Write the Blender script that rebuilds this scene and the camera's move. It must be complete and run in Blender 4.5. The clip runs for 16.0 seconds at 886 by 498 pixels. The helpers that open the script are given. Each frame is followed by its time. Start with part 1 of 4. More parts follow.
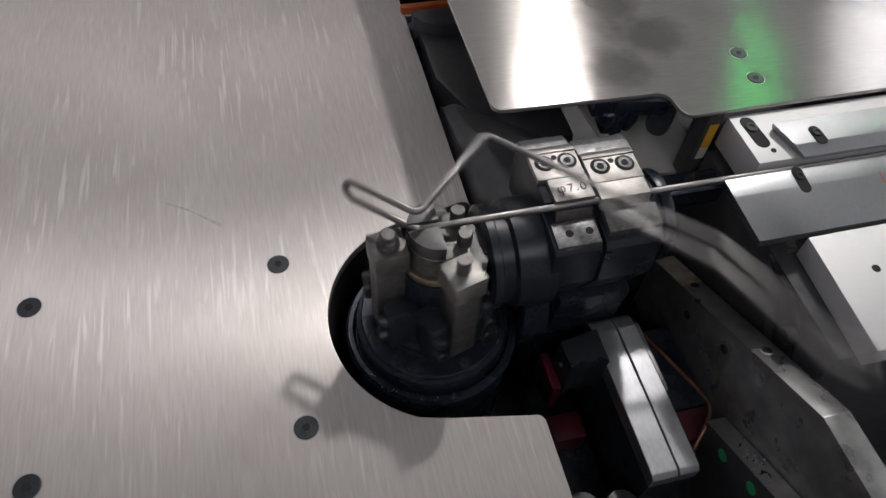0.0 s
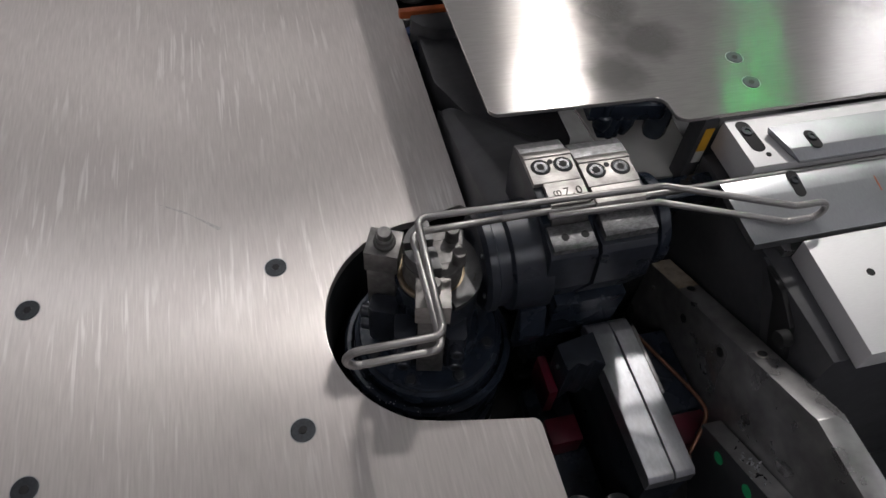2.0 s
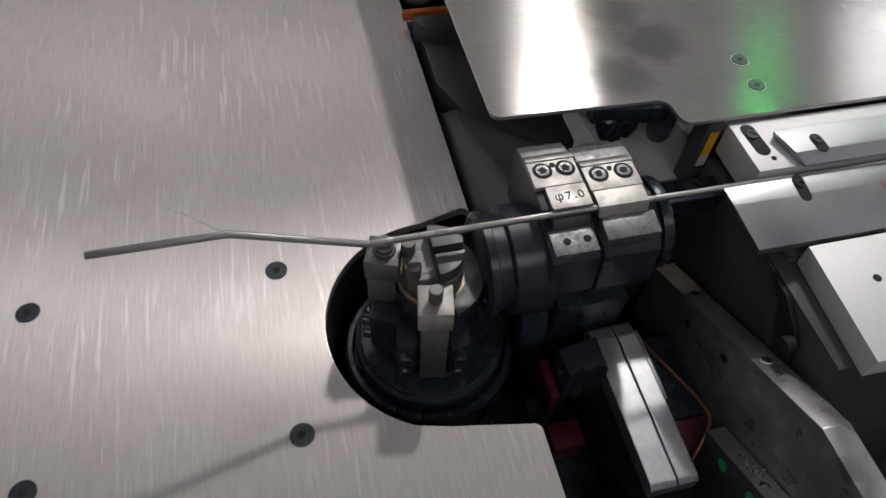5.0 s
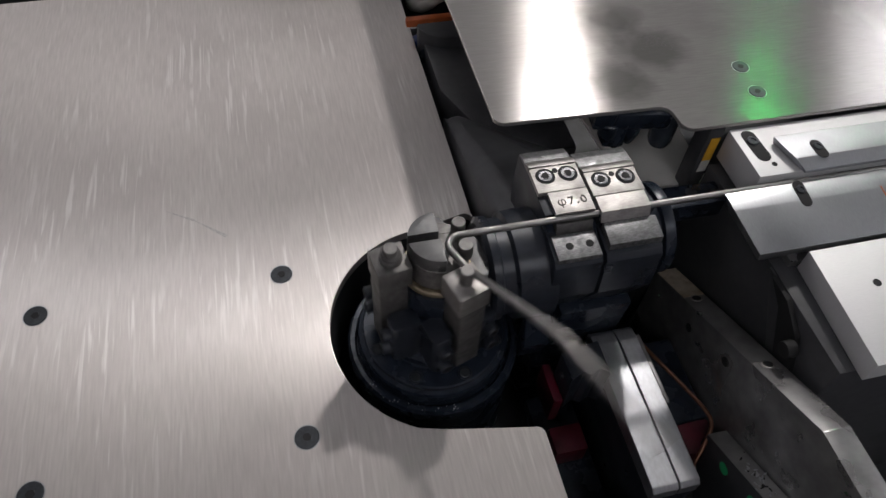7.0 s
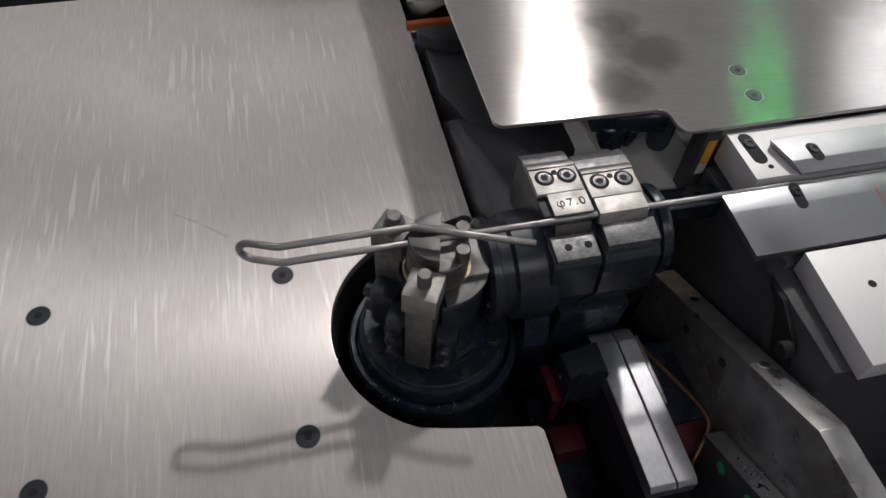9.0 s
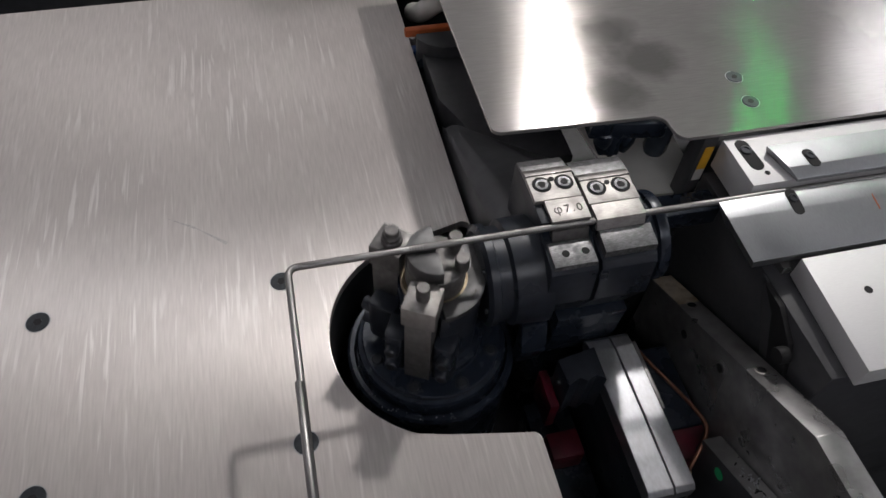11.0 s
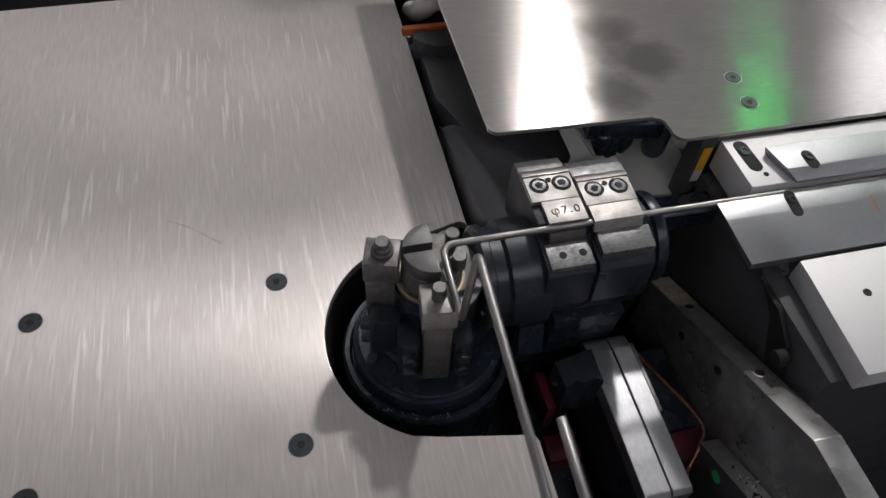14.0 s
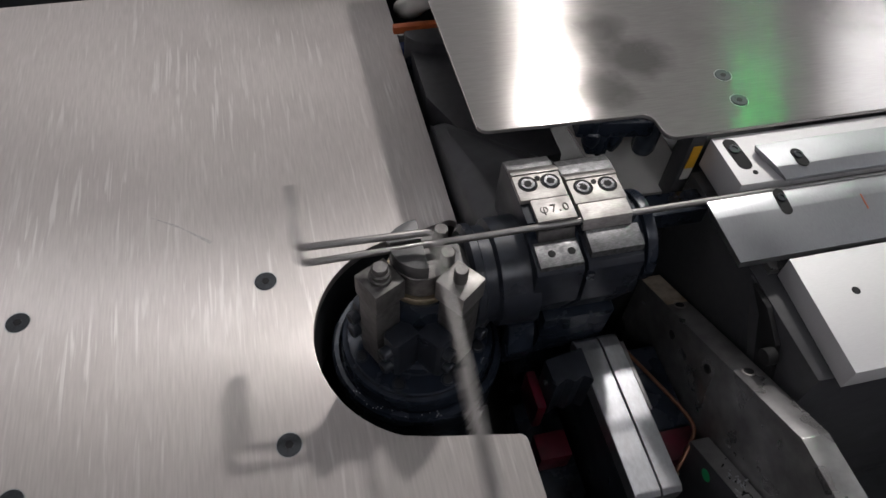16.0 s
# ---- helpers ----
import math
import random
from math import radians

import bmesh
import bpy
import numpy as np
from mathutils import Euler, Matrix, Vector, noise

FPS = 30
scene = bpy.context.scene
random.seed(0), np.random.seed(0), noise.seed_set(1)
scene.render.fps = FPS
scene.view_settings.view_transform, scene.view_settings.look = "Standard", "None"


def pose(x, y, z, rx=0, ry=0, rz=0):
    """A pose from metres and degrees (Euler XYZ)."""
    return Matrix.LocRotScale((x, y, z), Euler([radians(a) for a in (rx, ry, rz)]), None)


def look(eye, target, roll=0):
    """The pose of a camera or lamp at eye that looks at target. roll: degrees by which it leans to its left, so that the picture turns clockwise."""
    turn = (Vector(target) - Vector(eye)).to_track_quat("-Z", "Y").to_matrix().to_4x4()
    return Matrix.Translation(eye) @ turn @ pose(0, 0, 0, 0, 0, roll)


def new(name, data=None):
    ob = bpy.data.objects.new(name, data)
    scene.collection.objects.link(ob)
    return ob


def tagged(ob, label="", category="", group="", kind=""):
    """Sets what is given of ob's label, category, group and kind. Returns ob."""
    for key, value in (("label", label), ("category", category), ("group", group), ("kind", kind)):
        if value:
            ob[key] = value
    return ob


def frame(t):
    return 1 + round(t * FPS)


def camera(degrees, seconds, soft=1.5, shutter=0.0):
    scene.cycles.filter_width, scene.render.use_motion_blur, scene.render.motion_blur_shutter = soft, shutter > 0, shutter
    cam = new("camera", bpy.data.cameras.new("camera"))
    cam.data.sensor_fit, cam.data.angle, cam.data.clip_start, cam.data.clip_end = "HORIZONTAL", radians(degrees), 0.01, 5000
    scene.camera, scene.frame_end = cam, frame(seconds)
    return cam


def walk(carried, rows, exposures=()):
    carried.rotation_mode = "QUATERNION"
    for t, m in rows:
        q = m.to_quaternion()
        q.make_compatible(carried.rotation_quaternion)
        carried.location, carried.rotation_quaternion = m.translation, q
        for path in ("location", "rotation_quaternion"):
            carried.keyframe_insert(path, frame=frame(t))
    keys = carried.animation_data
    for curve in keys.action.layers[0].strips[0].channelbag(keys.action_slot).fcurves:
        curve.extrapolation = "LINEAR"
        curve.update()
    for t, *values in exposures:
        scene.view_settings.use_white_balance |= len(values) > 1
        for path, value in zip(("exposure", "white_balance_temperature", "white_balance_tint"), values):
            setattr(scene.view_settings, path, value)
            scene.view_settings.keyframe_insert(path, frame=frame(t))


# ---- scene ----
cam = camera(65.0, 16.0, shutter=0.5)
PATH = [
    (0, (-0.105, -0.395, 0.661), (0.252, 0.739, -0.948), 4.7),
    (0.5, (-0.105, -0.396, 0.663), (0.251, 0.738, -0.946), 4.7),
    (1, (-0.103, -0.398, 0.665), (0.252, 0.74, -0.941), 4.6),
    (1.5, (-0.102, -0.397, 0.666), (0.252, 0.741, -0.94), 4.6),
    (2, (-0.102, -0.397, 0.664), (0.256, 0.743, -0.94), 4.7),
    (2.5, (-0.102, -0.396, 0.663), (0.257, 0.742, -0.942), 4.8),
    (3, (-0.101, -0.395, 0.661), (0.252, 0.743, -0.945), 4.6),
    (3.5, (-0.097, -0.394, 0.661), (0.25, 0.747, -0.945), 4.4),
    (4, (-0.092, -0.392, 0.661), (0.251, 0.75, -0.944), 4.3),
    (6.5, (-0.099, -0.394, 0.666), (0.238, 0.76, -0.932), 4.0),
    (7, (-0.098, -0.397, 0.667), (0.239, 0.762, -0.928), 4.0),
    (7.5, (-0.099, -0.397, 0.668), (0.24, 0.762, -0.926), 4.0),
    (8, (-0.101, -0.399, 0.67), (0.243, 0.761, -0.923), 4.2),
    (8.5, (-0.1, -0.401, 0.67), (0.242, 0.763, -0.92), 4.2),
    (9, (-0.101, -0.403, 0.671), (0.241, 0.763, -0.917), 4.2),
    (11.5, (-0.097, -0.403, 0.675), (0.247, 0.773, -0.906), 4.1),
    (12, (-0.095, -0.402, 0.674), (0.244, 0.775, -0.907), 3.9),
    (12.5, (-0.098, -0.399, 0.674), (0.246, 0.774, -0.909), 4.2),
    (13, (-0.1, -0.402, 0.674), (0.243, 0.775, -0.907), 4.2),
    (13.5, (-0.099, -0.4, 0.673), (0.246, 0.773, -0.909), 4.3),
    (14, (-0.096, -0.398, 0.672), (0.253, 0.772, -0.912), 4.5),
    (14.5, (-0.091, -0.398, 0.672), (0.26, 0.772, -0.911), 4.5),
    (15, (-0.088, -0.397, 0.672), (0.268, 0.773, -0.911), 4.7),
    (15.5, (-0.09, -0.396, 0.671), (0.27, 0.769, -0.914), 4.8),
    (16, (-0.087, -0.398, 0.671), (0.269, 0.766, -0.916), 4.7),
]
walk(cam, [(t, look(eye, target, roll)) for t, eye, target, roll in PATH])

YW, H = -0.004, 0.145          # the wire's line: its y and its height over the table plate
HX, HY = 0.011, -0.006         # axis of the bending head

# ---- world, lamps, exposure ----
world = bpy.data.worlds.new("hall_air")
scene.world = world
world.use_nodes = True
world.node_tree.nodes["Background"].inputs[0].default_value = (0.75, 0.8, 0.9, 1)
world.node_tree.nodes["Background"].inputs[1].default_value = 0.085
scene.view_settings.exposure = 0.0


def area_lamp(name, eye, target, sx, sy, watts, colour):
    data = bpy.data.lights.new(name, "AREA")
    data.shape, data.size, data.size_y, data.energy, data.color = "RECTANGLE", sx, sy, watts, colour
    ob = new(name, data)
    ob.matrix_world = look(eye, target)
    return ob


area_lamp("hall_lamp", (1.22, 1.72, 2.48), (0.1, 0.1, 0.1), 0.14, 0.14, 44.5, (1.0, 0.95, 0.925))


# ---- materials ----
def mat(name, colour, rough=0.5, metal=0.0, spread=0.12, scale=60.0, bump=0.0, stretch=(1, 1, 1), tangent=None, aniso=0.0,
        rough_spread=0.1, streaks=None, stain=0.0, stain_scale=6.0, stain_colour=None, emit=0.0, fine=400.0, dark_reflections=()):
    m = bpy.data.materials.new(name)
    m.use_nodes = True
    nt = m.node_tree
    n, l = nt.nodes, nt.links
    p = n["Principled BSDF"]
    p.inputs["Metallic"].default_value = metal
    co = n.new("ShaderNodeTexCoord")
    mp = n.new("ShaderNodeMapping")
    mp.inputs["Scale"].default_value = stretch
    l.new(co.outputs["Object"], mp.inputs["Vector"])
    a = n.new("ShaderNodeTexNoise")
    a.inputs["Scale"].default_value, a.inputs["Detail"].default_value = scale, 6
    l.new(mp.outputs[0], a.inputs["Vector"])
    b = n.new("ShaderNodeTexNoise")
    b.inputs["Scale"].default_value, b.inputs["Detail"].default_value = stain_scale, 5
    l.new(co.outputs["Object"], b.inputs["Vector"])
    r1 = n.new("ShaderNodeMapRange")
    r1.inputs[1].default_value, r1.inputs[2].default_value = 0.3, 0.7
    r1.inputs[3].default_value, r1.inputs[4].default_value = 1 - spread, 1 + spread
    l.new(a.outputs["Fac"], r1.inputs[0])
    mul = n.new("ShaderNodeMix")
    mul.data_type, mul.blend_type = "RGBA", "MULTIPLY"
    mul.inputs[0].default_value = 1
    mul.inputs[6].default_value = (*colour, 1)
    comb = n.new("ShaderNodeCombineColor")
    for i in range(3):
        l.new(r1.outputs[0], comb.inputs[i])
    l.new(comb.outputs[0], mul.inputs[7])
    last = mul.outputs[2]
    if stain > 0:
        r2 = n.new("ShaderNodeMapRange")
        r2.inputs[1].default_value, r2.inputs[2].default_value = 0.48, 0.72
        r2.inputs[3].default_value, r2.inputs[4].default_value = 0, stain
        l.new(b.outputs["Fac"], r2.inputs[0])
        mx = n.new("ShaderNodeMix")
        mx.data_type = "RGBA"
        l.new(r2.outputs[0], mx.inputs[0])
        l.new(last, mx.inputs[6])
        mx.inputs[7].default_value = (*(stain_colour or tuple(c * 0.5 for c in colour)), 1)
        last = mx.outputs[2]
    if streaks:
        # pale dried runs: uneven flecks drawn out along one direction, in clusters
        sm = n.new("ShaderNodeMapping")
        sm.inputs["Scale"].default_value = streaks
        l.new(co.outputs["Object"], sm.inputs["Vector"])
        sn = n.new("ShaderNodeTexNoise")
        sn.inputs["Scale"].default_value, sn.inputs["Detail"].default_value, sn.inputs["Distortion"].default_value = 1.0, 2.5, 0.5
        l.new(sm.outputs[0], sn.inputs["Vector"])
        sr = n.new("ShaderNodeMapRange")
        sr.inputs[1].default_value, sr.inputs[2].default_value, sr.inputs[3].default_value, sr.inputs[4].default_value = 0.56, 0.66, 0, 0.50
        l.new(sn.outputs["Fac"], sr.inputs[0])
        wide = n.new("ShaderNodeTexNoise")
        wide.inputs["Scale"].default_value, wide.inputs["Detail"].default_value = 7.0, 3
        l.new(co.outputs["Object"], wide.inputs["Vector"])
        wr = n.new("ShaderNodeMapRange")
        wr.inputs[1].default_value, wr.inputs[2].default_value = 0.42, 0.60
        l.new(wide.outputs["Fac"], wr.inputs[0])
        add = n.new("ShaderNodeMath")
        add.operation = "MULTIPLY"
        l.new(sr.outputs[0], add.inputs[0])
        l.new(wr.outputs[0], add.inputs[1])
        sx = n.new("ShaderNodeMix")
        sx.data_type = "RGBA"
        l.new(add.outputs[0], sx.inputs[0])
        l.new(last, sx.inputs[6])
        sx.inputs[7].default_value = (0.78, 0.755, 0.73, 1)
        last = sx.outputs[2]
    for reflection in dark_reflections:
        # dark reflections painted into the colour, with uneven outlines
        ds = n.new("ShaderNodeVectorMath")
        ds.operation = "DISTANCE"
        ds.inputs[1].default_value = reflection[:3]
        l.new(co.outputs["Object"], ds.inputs[0])
        ad = n.new("ShaderNodeMath")
        ad.operation = "MULTIPLY_ADD"
        ad.inputs[1].default_value, ad.inputs[2].default_value = 0.06, -0.03
        wn = n.new("ShaderNodeTexNoise")
        wn.inputs["Scale"].default_value, wn.inputs["Detail"].default_value = 22, 4
        l.new(co.outputs["Object"], wn.inputs["Vector"])
        l.new(wn.outputs["Fac"], ad.inputs[0])
        sm2 = n.new("ShaderNodeMath")
        sm2.operation = "ADD"
        l.new(ds.outputs["Value"], sm2.inputs[0])
        l.new(ad.outputs[0], sm2.inputs[1])
        mr = n.new("ShaderNodeMapRange")
        mr.inputs[1].default_value, mr.inputs[2].default_value, mr.inputs[3].default_value, mr.inputs[4].default_value = reflection[3] * 0.4, reflection[3], 0.62, 0
        l.new(sm2.outputs[0], mr.inputs[0])
        me_ = n.new("ShaderNodeMix")
        me_.data_type = "RGBA"
        l.new(mr.outputs[0], me_.inputs[0])
        l.new(last, me_.inputs[6])
        me_.inputs[7].default_value = (0.16, 0.155, 0.15, 1)
        last = me_.outputs[2]
    l.new(last, p.inputs["Base Color"])
    rr = n.new("ShaderNodeMapRange")
    rr.inputs[1].default_value, rr.inputs[2].default_value = 0.3, 0.7
    rr.inputs[3].default_value, rr.inputs[4].default_value = max(0.03, rough - rough_spread), min(1, rough + rough_spread)
    l.new(b.outputs["Fac"], rr.inputs[0])
    l.new(rr.outputs[0], p.inputs["Roughness"])
    if bump > 0:
        f = n.new("ShaderNodeTexNoise")
        f.inputs["Scale"].default_value, f.inputs["Detail"].default_value = fine, 4
        l.new(mp.outputs[0], f.inputs["Vector"])
        bp = n.new("ShaderNodeBump")
        bp.inputs["Strength"].default_value, bp.inputs["Distance"].default_value = bump, 0.0005
        l.new(f.outputs["Fac"], bp.inputs["Height"])
        l.new(bp.outputs[0], p.inputs["Normal"])
    if tangent:
        t = n.new("ShaderNodeCombineXYZ")
        for i in range(3):
            t.inputs[i].default_value = tangent[i]
        l.new(t.outputs[0], p.inputs["Tangent"])
        p.inputs["Anisotropic"].default_value = aniso
    if emit > 0:
        p.inputs["Emission Color"].default_value = (*colour, 1)
        p.inputs["Emission Strength"].default_value = emit
    return m


M_TABLE = mat("brushed_table_steel", (0.51, 0.473, 0.455), 0.36, 0.40, 0.09, 40, 0.14, (9, 0.7, 1), (1, 0, 0), 0.88, 0.06, (170, 9, 1), 0.6, 7, (0.405, 0.370, 0.358))
# the cover's three dark reflections are painted into its base colour
M_COVER = mat("brushed_cover_steel", (0.50, 0.475, 0.46), 0.175, 0.70, 0.08, 60, 0.06, (0.7, 9, 1), (0, 1, 0), 1.0, 0.02, None, 0.45, 8, (0.35, 0.335, 0.325), dark_reflections=((0.286, 0.270, 0.163, 0.050), (0.316, 0.214, 0.163, 0.052), (0.256, 0.160, 0.163, 0.045)))
M_WIRE = mat("drawn_steel_wire", (0.31, 0.30, 0.295), 0.44, 1.0, 0.22, 300, 0.1, (0.2, 3, 3), None, 0, 0.08)
M_BLACK = mat("blackened_steel", (0.017, 0.023, 0.035), 0.26, 0.15, 0.2, 80, 0.04, (1, 1, 1), None, 0, 0.10, None, 0.3, 25, (0.016, 0.020, 0.029))
M_CHUCK = mat("phosphated_steel", (0.021, 0.025, 0.034), 0.36, 0.15, 0.25, 120, 0.1, (1, 1, 1), None, 0, 0.12, None, 0.4, 25, (0.026, 0.029, 0.036))
M_TOOL = mat("hardened_tool_steel", (0.15, 0.144, 0.141), 0.48, 0.7, 0.25, 150, 0.12, (1, 1, 1), None, 0, 0.1, None, 0.5, 70, (0.07, 0.066, 0.063))
M_BLOCK = mat("worn_block_steel", (0.30, 0.285, 0.275), 0.46, 0.75, 0.15, 150, 0.1, (1, 1, 1), None, 0, 0.1, None, 0.5, 60, (0.18, 0.17, 0.16))
M_WORN = mat("scratched_plate_steel", (0.22, 0.22, 0.225), 0.42, 0.8, 0.35, 260, 0.25, (1, 3, 1), None, 0, 0.14, None, 0.8, 110, (0.11, 0.11, 0.115))
M_DISC = mat("grey_disc_steel", (0.125, 0.124, 0.126), 0.48, 0.75, 0.15, 150, 0.1, (1, 1, 1), None, 0, 0.1, None, 0.5, 40, (0.08, 0.079, 0.078))
M_JAW = mat("ground_jaw_steel", (0.43, 0.41, 0.395), 0.50, 0.75, 0.14, 200, 0.1, (1, 5, 1), None, 0, 0.1, None, 0.6, 60, (0.27, 0.25, 0.235))
M_GUIDE = mat("milled_steel", (0.355, 0.365, 0.38), 0.40, 0.8, 0.07, 200, 0.06, (6, 1, 1), None, 0, 0.1, None, 0.5, 16, (0.30, 0.30, 0.31))
M_ALU = mat("milled_aluminium", (0.66, 0.655, 0.66), 0.52, 0.35, 0.03, 150, 0.05, (1, 8, 1), None, 0, 0.05)
M_SCREW = mat("black_oxide_screw", (0.045, 0.049, 0.055), 0.42, 0.6, 0.2, 300, 0.1)
# near-black: painted shade of holes and sockets, and a few matte black parts
M_SHADE_BLACK = mat("bore_shade_and_matte_black", (0.012, 0.012, 0.013), 0.7, 0.2)
M_PAINT = mat("dark_grey_machine_paint", (0.050, 0.051, 0.056), 0.42, 0.0, 0.15, 90, 0.15, (1, 1, 1), None, 0, 0.12, None, 0.5, 9, (0.075, 0.074, 0.075))
M_CAST = mat("dark_cast_paint", (0.095, 0.096, 0.102), 0.38, 0.0, 0.12, 60, 0.1, (1, 1, 1), None, 0, 0.1, None, 0.5, 12, (0.07, 0.07, 0.074))
M_FRAME = mat("worn_grey_frame_steel", (0.36, 0.355, 0.355), 0.34, 0.8, 0.2, 50, 0.08, (1, 1, 1), None, 0, 0.14, None, 0.6, 20, (0.22, 0.215, 0.21))
M_BAR = mat("polished_bar_steel", (0.56, 0.57, 0.60), 0.36, 0.9, 0.10, 120, 0.05, (2, 1, 1), None, 0, 0.06, None, 0.5, 30, (0.42, 0.42, 0.43))
M_BEIGE = mat("bare_stained_metal", (0.55, 0.48, 0.38), 0.5, 0.3, 0.15, 90, 0.1, (1, 1, 1), None, 0, 0.1, None, 0.8, 60, (0.28, 0.20, 0.11))
M_RED = mat("red_enamel", (0.075, 0.003, 0.012), 0.45, 0.0, 0.4, 40, 0.1)
M_COPPER = mat("copper_pipe", (0.26, 0.13, 0.085), 0.38, 0.9, 0.15, 200, 0.1)
M_BRASS = mat("brass_fitting", (0.33, 0.275, 0.19), 0.45, 0.85, 0.3, 120, 0.1)
M_GREENDARK = mat("dark_green_gasket", (0.012, 0.05, 0.035), 0.5)
M_GREEN = mat("green_sticker", (0.03, 0.42, 0.16), 0.5)
M_YELLOW = mat("yellow_warning_label", (0.75, 0.40, 0.03), 0.5, 0, 0.1, 90)
M_ORANGE = mat("orange_plastic", (0.55, 0.13, 0.04), 0.5)
M_BLUE = mat("blue_plastic", (0.02, 0.05, 0.2), 0.45)
M_PIT = mat("oily_black_pit", (0.040, 0.042, 0.046), 0.45, 0.1, 0.3, 30, 0.1)
M_WHITE = mat("white_paint", (0.62, 0.61, 0.58), 0.55, 0, 0.06, 30)
M_HALL = mat("pale_hall_paint", (0.64, 0.62, 0.66), 0.8, 0, 0.1, 3)
M_CONC = mat("concrete", (0.20, 0.195, 0.19), 0.7, 0, 0.15, 8, 0.2)
# glow of the added, unseen fill panels; the green one is the signal light
M_FILL = mat("fill_panel_glow", (0.97, 0.965, 1.0), 0.5, emit=12.0)
M_FILL_COVER = mat("cover_panel_glow", (1.0, 0.96, 0.985), 0.5, emit=3.5)
M_FILL_BAND = mat("band_strip_glow", (0.96, 0.965, 1.0), 0.5, emit=13.5)
M_FILL_FAR = mat("far_fill_panel_glow", (1.0, 0.96, 0.95), 0.5, emit=1.7)
M_LEDG = mat("green_signal_glass", (0.05, 1.0, 0.16), 0.4, emit=62.0)
M_NAVY = mat("dark_navy_paint", (0.025, 0.04, 0.11), 0.5)
M_SCUFF = mat("dull_scuffed_steel", (0.43, 0.41, 0.40), 0.45, 0.55, 0.2, 200)
M_INK = mat("engraved_ink", (0.05, 0.045, 0.04), 0.7)
M_GLASS = mat("clear_plastic_tube", (0.05, 0.06, 0.075), 0.12, 0.0)


# ---- mesh helpers ----
def box(bm, x0, x1, y0, y1, z0, z1, bevel=0.0, m=None):
    made = bmesh.ops.create_cube(bm, size=1)["verts"]
    for v in made:
        v.co = Vector(((x0 + x1) / 2 + v.co.x * (x1 - x0), (y0 + y1) / 2 + v.co.y * (y1 - y0), (z0 + z1) / 2 + v.co.z * (z1 - z0)))
    if bevel:
        edges = list({e for v in made for e in v.link_edges})
        made = bmesh.ops.bevel(bm, geom=edges, offset=bevel, segments=2, affect="EDGES", profile=0.6)["verts"]
    if m is not None:
        bmesh.ops.transform(bm, matrix=m, verts=made)
    return bm


def rod(bm, r0, r1, depth, m, sides=24, bevel=0.0):
    """A cylinder or cone along its own z, from 0 to depth, placed by m."""
    made = bmesh.ops.create_cone(bm, cap_ends=True, segments=sides, radius1=r0, radius2=r1, depth=depth)["verts"]
    bmesh.ops.translate(bm, verts=made, vec=(0, 0, depth / 2))
    if bevel:
        caps = [e for e in {e for v in made for e in v.link_edges} if any(len(f.verts) > 4 for f in e.link_faces)]
        made = bmesh.ops.bevel(bm, geom=caps, offset=bevel, segments=2, affect="EDGES", profile=0.6)["verts"]
        seen, todo = set(made), list(made)
        while todo:
            for e in todo.pop().link_edges:
                for v in e.verts:
                    if v not in seen:
                        seen.add(v)
                        todo.append(v)
        made = list(seen)
    bmesh.ops.transform(bm, matrix=m, verts=made)
    return bm


def prism(bm, pts, depth, m=None, bevel=0.0):
    """A flat outline pts (x, y), raised from z = 0 to depth."""
    vs = [bm.verts.new((x, y, 0)) for x, y in pts]
    face = bm.faces.new(vs)
    up = bmesh.ops.extrude_face_region(bm, geom=[face])["geom"]
    top = [v for v in up if isinstance(v, bmesh.types.BMVert)]
    bmesh.ops.translate(bm, verts=top, vec=(0, 0, depth))
    made = vs + top
    if bevel:
        edges = [e for e in {e for v in made for e in v.link_edges}]
        made = bmesh.ops.bevel(bm, geom=edges, offset=bevel, segments=2, affect="EDGES", profile=0.6)["verts"]
    if m is not None:
        bmesh.ops.transform(bm, matrix=m, verts=made)
    return bm


def lathe(bm, prof, m=None, sides=48):
    """Turns the profile (r, z) round its own z."""
    rings = []
    for r, z in prof:
        rings.append([bm.verts.new((r * math.cos(2 * math.pi * i / sides), r * math.sin(2 * math.pi * i / sides), z)) for i in range(sides)])
    for a, b in zip(rings, rings[1:]):
        for i in range(sides):
            bm.faces.new((a[i], a[(i + 1) % sides], b[(i + 1) % sides], b[i]))
    bm.faces.new(rings[0][::-1])
    bm.faces.new(rings[-1])
    if m is not None:
        bmesh.ops.transform(bm, matrix=m, verts=[v for r in rings for v in r])
    return bm


def arc(cx, cy, r, a0, a1, n):
    return [(cx + r * math.cos(radians(a0 + (a1 - a0) * i / n)), cy + r * math.sin(radians(a0 + (a1 - a0) * i / n))) for i in range(n + 1)]


def mesh_of(bm, name, material, smooth=19):
    bmesh.ops.recalc_face_normals(bm, faces=bm.faces)
    me = bpy.data.meshes.new(name)
    bm.to_mesh(me)
    bm.free()
    me.materials.append(material)
    if smooth:
        me.polygons.foreach_set("use_smooth", [True] * len(me.polygons))
        me.set_sharp_from_angle(angle=radians(smooth))
    return me


def part(name, bm, material, parent=None, label="", m=None, smooth=19):
    ob = new(name, mesh_of(bm, name, material, smooth))
    if parent is not None:
        ob.parent = parent
    if m is not None:
        ob.matrix_basis = m
    return tagged(ob, label=label)


def thing(name, label, category, m=None, group="", kind=""):
    ob = new(name)
    ob.empty_display_size = 0.02
    if m is not None:
        ob.matrix_basis = m
    return tagged(ob, label, category, group, kind)


def B():
    return bmesh.new()


ALONG_X = pose(0, 0, 0, 0, 90, 0)     # turns own z to the x axis


